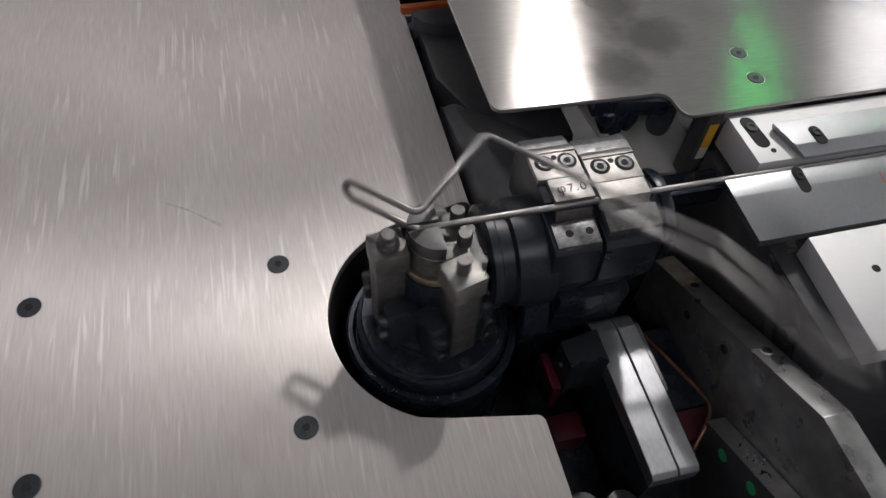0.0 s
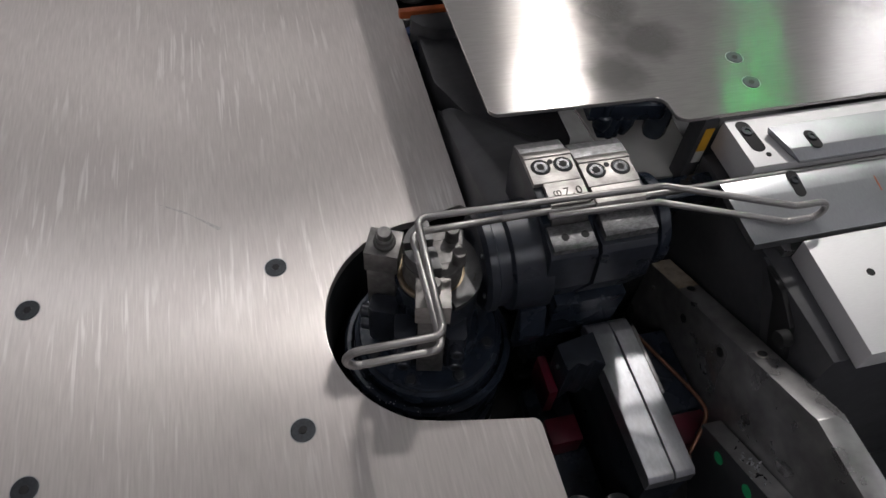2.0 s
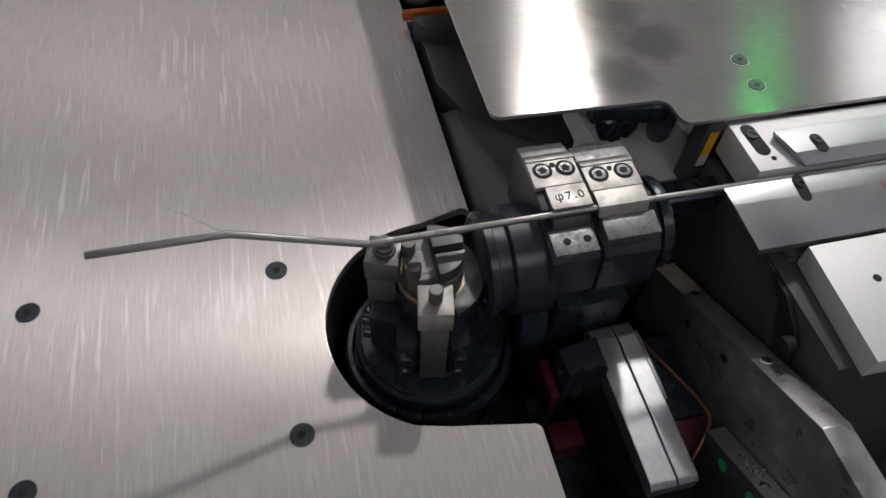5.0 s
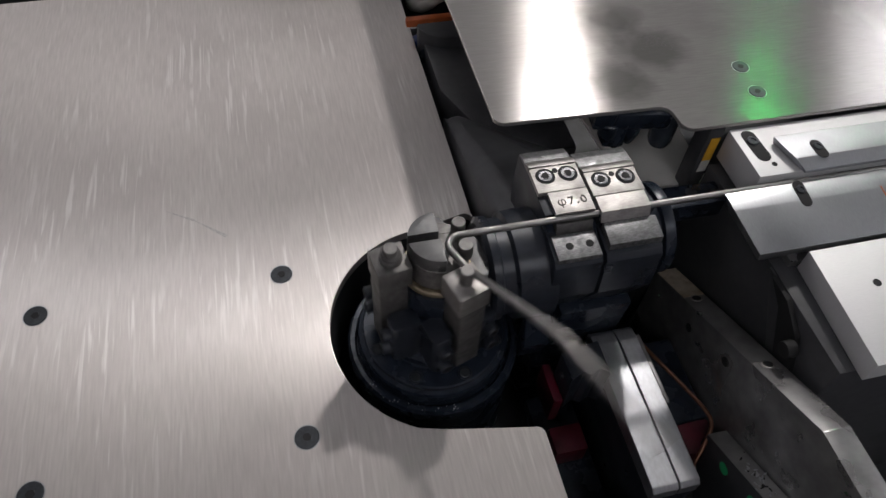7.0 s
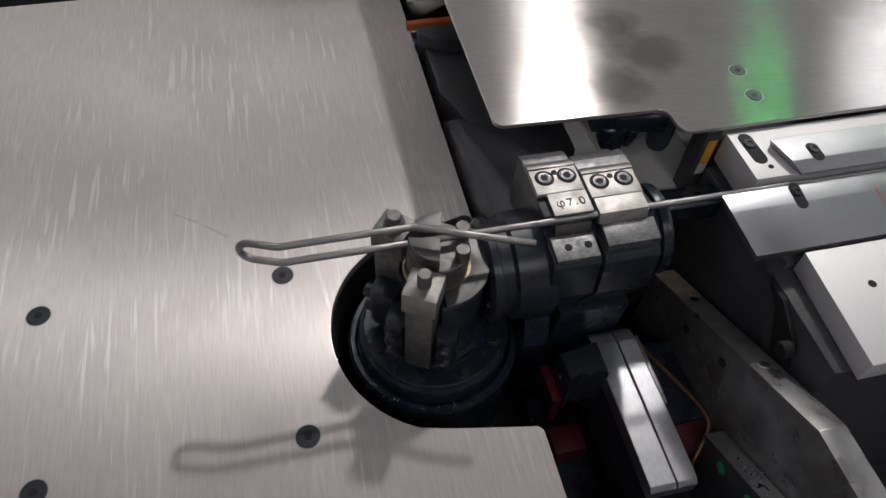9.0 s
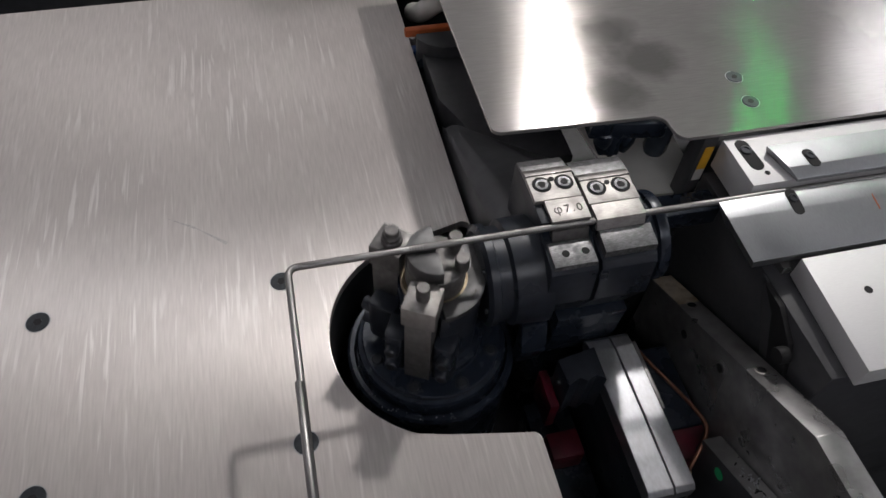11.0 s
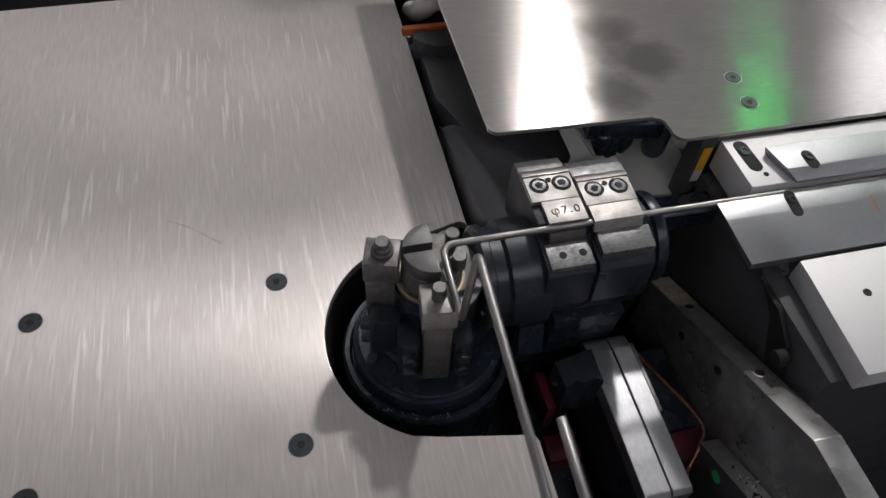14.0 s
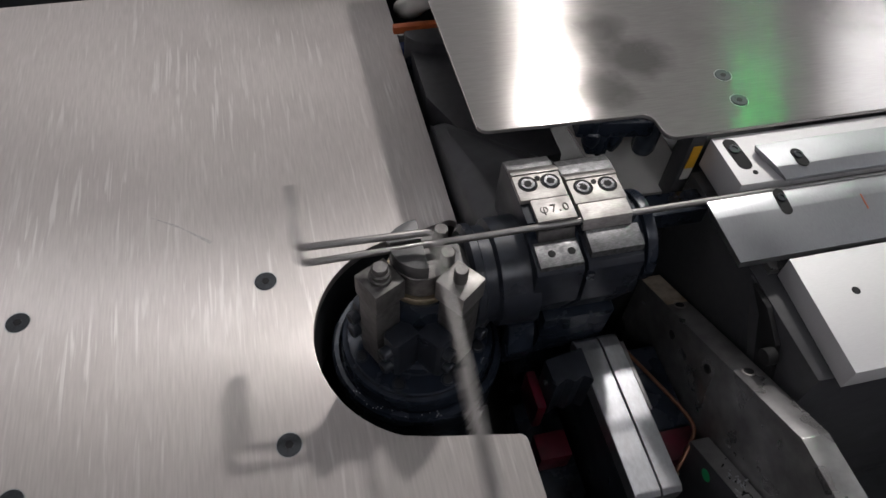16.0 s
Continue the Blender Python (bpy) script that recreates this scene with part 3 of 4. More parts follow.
def turret():
    """The part of the head that turns: a hub with two arms and a notched disc between them."""
    t = thing("bending_turret", "black turning turret with two steel bending blocks and a notched disc", "bending tool", pose(HX, HY, 0))
    bm = B()
    lathe(bm, [(0.057, -0.006), (0.057, 0.004), (0.0535, 0.008), (0.0480, 0.009), (0.0480, 0.058), (0.0465, 0.060), (0.0390, 0.060), (0.0385, 0.0975), (0.0001, 0.0975)], None, 64)
    part("hub", bm, M_BLACK, t, "black oily turned hub")
    bm = B()
    prism(bm, arc(0, 0, 0.0495, 22, 172, 36) + arc(0, 0, 0.030, 172, 22, 24), 0.052, pose(0, 0, 0.047), 0.0012)
    part("segment", bm, M_CHUCK, t, "dark cylindrical segment under the disc")
    bm = B()
    out = arc(0, 0, 0.0520, 26, 139, 30) + [(0.0605 * math.cos(radians(146)), 0.0605 * math.sin(radians(146))), (0.0605 * math.cos(radians(155)), 0.0605 * math.sin(radians(155))),
                                          (0.0570 * math.cos(radians(163)), 0.0570 * math.sin(radians(163)))] + arc(0, 0, 0.0500, 168, 176, 4) + arc(0, 0, 0.0335, 176, 26, 30)
    prism(bm, out, 0.0075, pose(0, 0, 0.0985), 0.0008)
    disc = part("disc", bm, M_DISC, t, "grey steel disc segment with a raised ear")
    for i in range(5):
        bm = B()
        box(bm, -0.0013, 0.0013, -0.0004 - 0.0002 * (i % 2), 0.0004, 0, 0.0003)
        part("stamped_mark", bm, M_INK, disc, "", pose(0, 0, 0, 0, 0, 72 + 2.6 * i) @ pose(0.0445, 0, 0.1060, 0, 0, 35 * i))
    bending_arm(t, 0, M_BLOCK, False)
    bending_arm(t, 260, M_TOOL, True)
    return t


def mandrel():
    t = thing("bending_mandrel", "steel mandrel core with two raised halves and two pins", "bending tool", pose(HX, HY, 0))
    bm = B()
    lathe(bm, [(0.0358, 0.0975), (0.0358, 0.1035), (0.0345, 0.1050), (0.0322, 0.1050), (0.0318, 0.1045), (0.0001, 0.1045)], None, 56)
    part("ring", bm, M_BRASS, t, "worn brass ring")
    bm = B()
    lathe(bm, [(0.0308, 0.1048), (0.0308, 0.1325), (0.0298, 0.1335), (0.0001, 0.1335)], None, 48)
    core = part("core", bm, M_TOOL, t)
    for s in (1, -1):
        bm = B()
        y0 = 0.0058 if s > 0 else 0.0027
        e = math.degrees(math.asin(y0 / 0.030))
        out = [(0.0010, s * y0)] + [(x, s * y) for x, y in arc(0, 0, 0.030, 88, 180 - e, 16)]
        prism(bm, out if s > 0 else out[::-1], 0.0170, pose(0, 0, 0.1330), 0.0007)
        part("raised_half", bm, M_DISC, core, "dark raised mandrel half")
    for y in (0.0148, -0.0138):
        bm = B()
        lathe(bm, [(0.0072, 0.1330), (0.0072, 0.1475), (0.0064, 0.1490), (0.0001, 0.1490)], pose(0.0228, y, 0), 26)
        part("pin", bm, M_TOOL, t, "steel mandrel pin")
        bm = B()
        box(bm, 0.0030, 0.0270, y - 0.0003, y + 0.0003, 0.1334, 0.1337)
        part("milled_line", bm, M_INK, core)
    return t


BASE = lift_base()
TURRET = turret()
MANDREL = mandrel()


# ---- wire guide ----
def slot_screw(parent, m, half, r):
    """An oblong counterbore, a flat sheet coloured near-black as its shade, with a cap screw on it, along its own y."""
    bm = B()
    out = arc(0, half, r, 0, 180, 10) + arc(0, -half, r, 180, 360, 10)
    prism(bm, out, 0.0006, pose(0, 0, -0.0002))
    part("oblong_hole", bm, M_SHADE_BLACK, parent, "", m)
    bm = B()
    lathe(bm, [(r * 0.80, 0), (r * 0.80, 0.0016), (r * 0.7, 0.0022), (r * 0.42, 0.0022), (r * 0.38, 0.001), (0.0001, 0.001)], pose(0, half * 0.45, 0), 22)
    part("cap_screw", bm, M_SCREW, parent, "", m)


def guide():
    to_yz = Matrix(((0, 0, 1, 0), (1, 0, 0, 0), (0, 1, 0, 0), (0, 0, 0, 1)))
    t = thing("upper_wire_guide", "bright milled guide rail with a clamped steel strip", "wire guide")
    bm = B()
    box(bm, 0.352, 0.95, 0.0015, 0.072, 0.115, 0.155, 0.001)
    rail = part("rail", bm, M_ALU, t, "bright milled rail")
    slot_screw(rail, pose(0.3695, 0.0445, 0.155, 0, 0, 3), 0.0150, 0.0082)
    bm = B()
    rod(bm, 0.0030, 0.0030, 0.0006, pose(0.376, 0.016, 0.1549), 16)
    part("small_hole", bm, M_SHADE_BLACK, rail)
    bm = B()
    prism(bm, [(0.045, 0.1555), (0.045, 0.1655), (0.0105, 0.1655), (-0.0030, 0.1600), (-0.0030, 0.1555)], 0.55, Matrix.Translation((0.390, 0, 0)) @ to_yz, 0.0008)
    for v in bm.verts:
        if v.co.x < 0.40:
            v.co.x += (0.045 - v.co.y) * 0.22 - (v.co.z - 0.1555) * 0.4
    strip = part("strip", bm, M_GUIDE, t, "grey ground steel strip")
    slot_screw(strip, pose(0.425, 0.0190, 0.1658, -1, 0, 0), 0.0065, 0.0066)
    t = thing("lower_wire_guide", "grey ground steel guide block with a sloping face", "wire guide")
    bm = B()
    prism(bm, [(-0.0085, 0.1500), (-0.0085, 0.120), (-0.070, 0.112), (-0.0800, 0.1385), (-0.030, 0.1478)], 0.64, Matrix.Translation((0.308, 0, 0)) @ to_yz, 0.0008)
    for v in bm.verts:
        if v.co.x < 0.32:
            v.co.x += (0.150 - v.co.z) * 0.55
    blk = part("block", bm, M_GUIDE, t, "grey ground steel block")
    slot_screw(blk, pose(0.389, -0.0225, 0.1489, 9, 0, 0), 0.0095, 0.0062)
    bm = B()
    box(bm, 0.352, 0.95, -0.0080, 0.0010, 0.118, 0.1405)
    part("groove_floor", bm, M_TOOL, t)
    bm = B()
    box(bm, -0.0006, 0.0006, -0.009, 0.009, 0, 0.0003)
    part("scribed_mark", bm, M_ORANGE, blk, "thin rust-coloured scribed mark", pose(0.478, -0.037, 0.1466, 10.5, 0, 0))
    t = thing("white_side_plate", "thick bright aluminium side plate with a threaded hole", "machine plate")
    bm = B()
    prism(bm, [(0.368, -0.083), (0.3605, -0.210), (0.95, -0.210), (0.95, -0.083)], 0.028, pose(0, 0, 0.107), 0.001)
    pl = part("plate", bm, M_ALU, t)
    for x in (0.413, 0.446):
        bm = B()
        rod(bm, 0.0042, 0.0042, 0.0006, pose(x, -0.1305 - (x - 0.413) * 0.9, 0.1349), 18)
        part("threaded_hole", bm, M_SHADE_BLACK, pl)
    t = thing("guide_bracket", "dark painted bracket under the wire guides", "bracket")
    bm = B()
    box(bm, 0.345, 0.95, -0.20, 0.07, -0.30, 0.106, 0.003)
    part("bracket_body", bm, M_PAINT, t)
    bm = B()
    prism(bm, [(-0.086, 0.105), (-0.116, 0.105), (-0.149, 0.086), (-0.168, 0.045), (-0.150, 0.030), (-0.142, 0.038), (-0.113, 0.088)], 0.006, Matrix.Translation((0.339, 0, 0)) @ to_yz, 0.001)
    br = part("brace", bm, M_SHADE_BLACK, t, "black slanting brace")
    bm = B()
    rod(bm, 0.009, 0.009, 0.012, pose(0.339, -0.154, 0.076, 0, -90, 0), 24, 0.002)
    part("knob", bm, M_SHADE_BLACK, br, "black round knob")
    bm = B()
    prism(bm, [(-0.076, 0.105), (-0.085, 0.105), (-0.112, 0.087), (-0.141, 0.037), (-0.128, 0.032)], 0.003, Matrix.Translation((0.342, 0, 0)) @ to_yz, 0.0005)
    part("edge_strip", bm, M_PAINT, t, "dark steel edge strip")
    bm = B()
    box(bm, 0.36, 0.95, -0.08, 0.06, 0.106, 0.1145)
    part("spacer", bm, M_FRAME, t)


guide()


def under_machine():
    to_yz = Matrix(((0, 0, 1, 0), (1, 0, 0, 0), (0, 1, 0, 0), (0, 0, 0, 1)))
    t = thing("side_frame", "worn grey steel side frame plate with threaded holes", "machine frame")
    bm = B()
    prism(bm, [(0.03, -0.041), (-0.243, 0.093), (-0.50, 0.097), (-0.50, -0.29), (0.03, -0.29)], 0.028, Matrix.Translation((0.308, 0, 0)) @ to_yz, 0.0012)
    fr = part("frame_plate", bm, M_FRAME, t, "worn grey steel plate")
    tilt = -math.degrees(math.atan2(0.134, 0.273))
    bm = B()
    prism(bm, [(0.0302, -0.0410), (-0.030, -0.0410 + 0.0602 * 0.4908), (-0.030, -0.0404 + 0.0602 * 0.4908), (0.0302, -0.0404)], 0.0265, Matrix.Translation((0.30875, 0, 0)) @ to_yz)
    part("bare_edge", bm, M_BEIGE, fr, "bare beige stained end of the edge")
    for y in (-0.155, -0.035):
        bm = B()
        lathe(bm, [(0.0068, -0.001), (0.0068, 0.0006), (0.0052, 0.0008), (0.0050, -0.001), (0.0001, -0.001)], Matrix.Translation((0.322, y, -0.041 + (0.03 - y) * 0.4908 + 0.0002)) @ pose(0, 0, 0, tilt, 0, 0), 22)
        h = part("threaded_hole", bm, M_BLOCK, fr)
        bm = B()
        rod(bm, 0.0050, 0.0050, 0.0006, Matrix.Translation((0.322, y, -0.041 + (0.03 - y) * 0.4908 + 0.0002)) @ pose(0, 0, 0, tilt, 0, 0), 20)
        part("bore", bm, M_SHADE_BLACK, h)
    for y, z in ((-0.125, 0.005), (-0.060, -0.030)):
        bm = B()
        rod(bm, 0.0055, 0.0055, 0.0008, pose(0.3078, y, z, 0, -90, 0), 20)
        part("side_hole", bm, M_SHADE_BLACK, fr)
    t = thing("lower_rail", "sloping worn rail with green stickers and metal chips on it", "rail")
    bm = B()
    prism(bm, [(-0.178, -0.0565), (-0.330, 0.0260), (-0.36, -0.28), (-0.30, -0.28), (-0.178, -0.105)], 0.0215, Matrix.Translation((0.2845, 0, 0)) @ to_yz, 0.0006)
    rl = part("rail", bm, M_PAINT, t, "dark painted rail")
    bm = B()
    prism(bm, [(-0.1785, -0.0556), (-0.3300, 0.0268), (-0.3300, 0.0256), (-0.1785, -0.0568)], 0.0222, Matrix.Translation((0.2842, 0, 0)) @ to_yz)
    part("worn_top", bm, M_FRAME, rl, "worn grey top of the rail")
    for y, z in ((-0.2607, -0.0348), (-0.2171, -0.0574)):
        bm = B()
        rod(bm, 0.0072, 0.0072, 0.0006, pose(0.2846, y, z, 0, -90, 0), 28)
        part("sticker", bm, M_GREEN, rl, "round green sticker")
    rnd = random.Random(11)
    for i in range(34):
        y = -0.247 + rnd.gauss(0, 0.009)
        k = rnd.uniform(0.4, 1.0)
        bm = B()
        box(bm, -0.0024 * k, 0.0024 * k, -0.0007, 0.0007, -0.0004, 0.0004)
        part("metal_chip", bm, M_BAR if i % 3 else M_SHADE_BLACK, rl, "", pose(0.295 + rnd.gauss(0, 0.0045), y, -0.0556 - (y + 0.1785) * 0.5439 + 0.0006, rnd.uniform(0, 40), rnd.uniform(-30, 30), rnd.uniform(0, 180)))
    t = thing("polished_slide_bar", "pair of polished steel slide bars side by side", "slide bar")
    for x0, x1 in ((0.1975, 0.2275), (0.2290, 0.2520)):
        bm = B()
        prism(bm, [(-0.030, -0.058), (-0.036, -0.0525), (-0.050, -0.0500), (-0.150, -0.0500), (-0.222, -0.0515), (-0.2275, -0.0565), (-0.228, -0.074), (-0.030, -0.074)],
              x1 - x0, Matrix.Translation((x0, 0, 0)) @ to_yz, 0.0012)
        part("bar", bm, M_BAR, t, "polished steel bar", None, 0)
    # lower bar sides as their own dark part: their shade put into colour
    bm = B()
    box(bm, 0.1995, 0.2500, -0.2265, -0.032, -0.26, -0.0745, 0.001)
    part("shaded_bar_body", bm, M_CHUCK, t, "body under the bars, coloured dark for the shade there")
    bm = B()
    box(bm, 0.2522, 0.2565, -0.135, -0.046, -0.12, -0.0508, 0.0006)
    part("side_strip", bm, M_FRAME, t)
    t = thing("cam_block", "black cam block beside the slide bar", "cam")
    bm = B()
    prism(bm, [(0.150, -0.058), (0.199, -0.050), (0.1985, -0.094), (0.188, -0.086), (0.176, -0.092), (0.168, -0.086), (0.152, -0.094)], 0.075, pose(0, 0, -0.112), 0.003)
    cb = part("block", bm, M_CHUCK, t, "black cam body")
    socket_screw(cb, pose(0.151, -0.075, -0.060, 0, -90, 0), 0.004, 0.004)
    t = thing("red_valve_body", "dark red enamelled valve body in the machine bed", "valve")
    bm = B()
    box(bm, 0.138, 0.150, -0.095, -0.045, -0.14, -0.085, 0.003)
    part("body", bm, M_RED, t)
    bm = B()
    box(bm, 0.140, 0.182, -0.135, -0.100, -0.19, -0.150, 0.004)
    part("lower_body", bm, M_RED, t)
    bm = B()
    box(bm, 0.135, 0.195, -0.20, -0.04, -0.28, -0.191, 0.003)
    part("base", bm, M_BLACK, t)
    t = thing("red_manifold", "dark red manifold block beside a copper pipe", "valve")
    bm = B()
    box(bm, 0.262, 0.306, -0.188, -0.152, -0.125, -0.082, 0.003)
    part("body", bm, M_RED, t)
    bm = B()
    box(bm, 0.254, 0.306, -0.151, -0.045, -0.15, -0.080, 0.003)
    part("coil", bm, M_BLACK, t, "black coil housing")
    bm = B()
    box(bm, 0.251, 0.259, -0.175, -0.128, -0.14, -0.090, 0.002)
    part("gasket", bm, M_GREENDARK, t, "dark green gasket plate")
    cu = bpy.data.curves.new("copper_pipe", "CURVE")
    cu.dimensions, cu.bevel_depth, cu.bevel_resolution = "3D", 0.0024, 4
    sp = cu.splines.new("NURBS")
    pts = [(0.252, -0.030, -0.064), (0.262, -0.060, -0.063), (0.280, -0.105, -0.060), (0.296, -0.150, -0.057), (0.297, -0.168, -0.058), (0.280, -0.186, -0.068), (0.266, -0.199, -0.080), (0.262, -0.205, -0.095)]
    sp.points.add(len(pts) - 1)
    for q, c in zip(sp.points, pts):
        q.co = (*c, 1)
    sp.use_endpoint_u, sp.order_u = True, 3
    tmp = bpy.data.objects.new("copper_pipe_curve", cu)
    me = bpy.data.meshes.new_from_object(tmp)
    bpy.data.objects.remove(tmp)
    me.materials.append(M_COPPER)
    me.polygons.foreach_set("use_smooth", [True] * len(me.polygons))
    t = thing("copper_pipe", "bent copper lubrication pipe with a brass fitting", "pipe")
    ob = new("pipe", me)
    ob.parent = t
    bm = B()
    rod(bm, 0.0052, 0.0052, 0.016, pose(0.265, -0.200, -0.084, 165, 0, 0), 6, 0.0006)
    part("fitting", bm, M_BRASS, t, "brass hexagon fitting")
    for x, y in ((0.135, -0.225), (0.178, -0.232)):
        t = thing("rounded_post", "dark rounded steel post end in the machine bed", "post", pose(x, y, -0.30), "posts in the machine bed")
        bm = B()
        rod(bm, 0.019, 0.019, 0.19, pose(0, 0, 0), 32, 0.004)
        part("post", bm, M_PAINT, t)
        socket_screw(t, pose(0, 0, 0.19), 0.006, 0.006)
    t = thing("rear_actuator", "dark actuator housing behind the clamp arm", "actuator")
    bm = B()
    prism(bm, [(0.094, 0.478), (0.106, 0.462), (0.128, 0.450), (0.190, 0.448), (0.190, 0.492), (0.094, 0.492)], 0.17, pose(0, 0, -0.14), 0.004)
    hs = part("housing", bm, M_PAINT, t, "dark grey square housing")
    bm = B()
    rod(bm, 0.022, 0.022, 0.012, pose(0.112, 0.460, -0.020, 60, 0, -50), 28, 0.002)
    part("end_cap", bm, M_BLACK, hs)
    bm = B()
    box(bm, 0.080, 0.185, 0.500, 0.512, 0.017, 0.030, 0.003)
    part("orange_strip", bm, M_ORANGE, t, "orange plastic strip")
    bm = B()
    rod(bm, 0.010, 0.010, 0.05, pose(0.0975, 0.502, -0.055), 20, 0.002)
    part("blue_cap", bm, M_BLUE, t, "blue plastic cap")
    bm = B()
    rod(bm, 0.006, 0.006, 0.03, pose(0.0965, 0.526, -0.030), 20, 0.002)
    part("bright_fitting", bm, M_JAW, t, "bright steel fitting")
    cu = bpy.data.curves.new("hose", "CURVE")
    cu.dimensions, cu.bevel_depth, cu.bevel_resolution = "3D", 0.017, 4
    sp = cu.splines.new("NURBS")
    pts = [(0.130, 0.68, -0.06), (0.128, 0.60, -0.01), (0.128, 0.540, 0.045), (0.148, 0.545, 0.050), (0.160, 0.60, 0.03), (0.17, 0.70, -0.02)]
    sp.points.add(len(pts) - 1)
    for q, c in zip(sp.points, pts):
        q.co = (*c, 1)
    sp.use_endpoint_u, sp.order_u = True, 3
    tmp = bpy.data.objects.new("hose_curve", cu)
    me = bpy.data.meshes.new_from_object(tmp)
    bpy.data.objects.remove(tmp)
    me.materials.append(M_WHITE)
    me.polygons.foreach_set("use_smooth", [True] * len(me.polygons))
    ob = new("hose", me)
    ob.parent = t
    tagged(ob, "pale plastic hose")
    t = thing("clamp_cradle", "black cradle under the wire clamp", "bracket")
    bm = B()
    prism(bm, [(-0.035, 0.010), (-0.030, -0.045), (0.010, -0.29), (0.070, -0.29), (0.070, 0.020)], 0.085, Matrix.Translation((0.150, 0, 0)) @ to_yz, 0.003)
    part("cradle", bm, M_BLACK, t)
    bm = B()
    prism(bm, [(-0.040, 0.020), (-0.052, -0.020), (-0.040, -0.060), (-0.030, -0.060), (-0.030, 0.020)], 0.030, Matrix.Translation((0.105, 0, 0)) @ to_yz, 0.003)
    part("side_flap", bm, M_BLACK, t, "black side flap")


under_machine()


def under_cover():
    # pale sheet, added where a bright surface shows through the gap
    t = thing("pale_gap_sheet", "pale sheet added below the cover plate to fill the bright gap", "tray")
    bm = B()
    prism(bm, [(0.262, 0.160), (0.275, 0.090), (0.372, 0.085), (0.385, 0.50), (0.230, 0.50)], 0.004, pose(0, 0, 0.052))
    part("pale_sheet", bm, M_WHITE, t)
    t = thing("cable_plug", "black cable plugs hanging under the cover", "plug")
    for x, y, r, z0 in ((0.236, 0.122, 0.011, 0.112), (0.252, 0.124, 0.008, 0.098), (0.266, 0.122, 0.010, 0.106)):
        bm = B()
        lathe(bm, [(r * 0.45, z0), (r * 0.7, z0 + 0.006), (r, z0 + 0.016), (r, z0 + 0.028), (r * 0.8, z0 + 0.030), (r * 0.8, 0.158)], pose(x, y, 0), 22)
        part("plug", bm, M_BLACK, t)
    bm = B()
    prism(bm, [(0.215, 0.118), (0.300, 0.104), (0.320, 0.135), (0.320, 0.22), (0.225, 0.22)], 0.022, pose(0, 0, 0.1355), 0.003)
    part("mounting_block", bm, M_BLACK, t, "black block under the cover plate")
    bm = B()
    prism(bm, [(0.232, 0.116), (0.256, 0.112), (0.258, 0.135), (0.234, 0.140)], 0.030, pose(0, 0, 0.108), 0.003)
    part("plug_shell", bm, M_BLACK, t)
    t = thing("filter_bowl", "dark glossy filter bowl under the cover", "filter")
    bm = B()
    lathe(bm, [(0.006, 0.092), (0.012, 0.095), (0.0145, 0.102), (0.0150, 0.150), (0.0001, 0.150)], pose(0.310, 0.125, 0), 32)
    bw = part("bowl", bm, M_GLASS, t)
    bm = B()
    rod(bm, 0.017, 0.017, 0.010, pose(0.310, 0.125, 0.147), 32, 0.001)
    part("collar", bm, M_BLACK, bw)
    t = thing("label_post", "dark square post with a narrow yellow warning label", "post")
    bm = B()
    box(bm, 0.333, 0.351, 0.0755, 0.100, -0.30, 0.155, 0.002)
    ps = part("post", bm, M_PAINT, t)
    bm = B()
    box(bm, 0.338, 0.3485, 0.0742, 0.0752, 0.108, 0.142)
    part("yellow_label", bm, M_YELLOW, ps, "narrow yellow warning label")
    bm = B()
    box(bm, 0.338, 0.3485, 0.0742, 0.0752, 0.090, 0.1075)
    part("white_label", bm, M_WHITE, ps, "white label end")
    t = thing("tie_bar", "dark square tie bar behind the clamp", "bar")
    bm = B()
    box(bm, 0.245, 0.345, 0.020, 0.050, 0.075, 0.100, 0.002)
    part("bar", bm, M_BLACK, t)


under_cover()


# ---- the wire: stock, bends, and how it is fed, rolled and bent ----
WR = 0.0035
# from the tip: straight length before each bend, then the bend: its arc's length, its full angle, the roll at which it is made, and pieces
BENDS = [  # straight, arc, degrees, roll, pieces
    (0.112, 0.0044, 21, 0, 2), (0.120, 0.0044, -21, 0, 2), (0.0235, 0.0377, 180, 90, 12), (0.0235, 0.0044, -21, 0, 2), (0.120, 0.0044, 21, 0, 2),
    (0.234, 0.0145, 90, 0, 5), (0.106, 0.0141, -88, 0, 5), (0.060, 0.0377, 180, 90, 12), (0.060, 0.0141, -90, 0, 5), (0.108, 0.0141, 90, 0, 5)]
CUT = 1.196
ENDS, s = [], 0.0
for straight, length, *_ in BENDS:
    s += straight + length
    ENDS.append(s)
XB, XU = -0.002, 0.034
XK = -0.014                    # the place of the slight bends
XH = 0.010                     # the place of the hairpins, round the turned mandrel's pin
at = [(XK if abs(b[2]) < 45 else XH if b[2] == 180 else XB) - e for e, b in zip(ENDS, BENDS)]
OFFSET = 15.4                  # the first part runs this much ahead in the same cycle

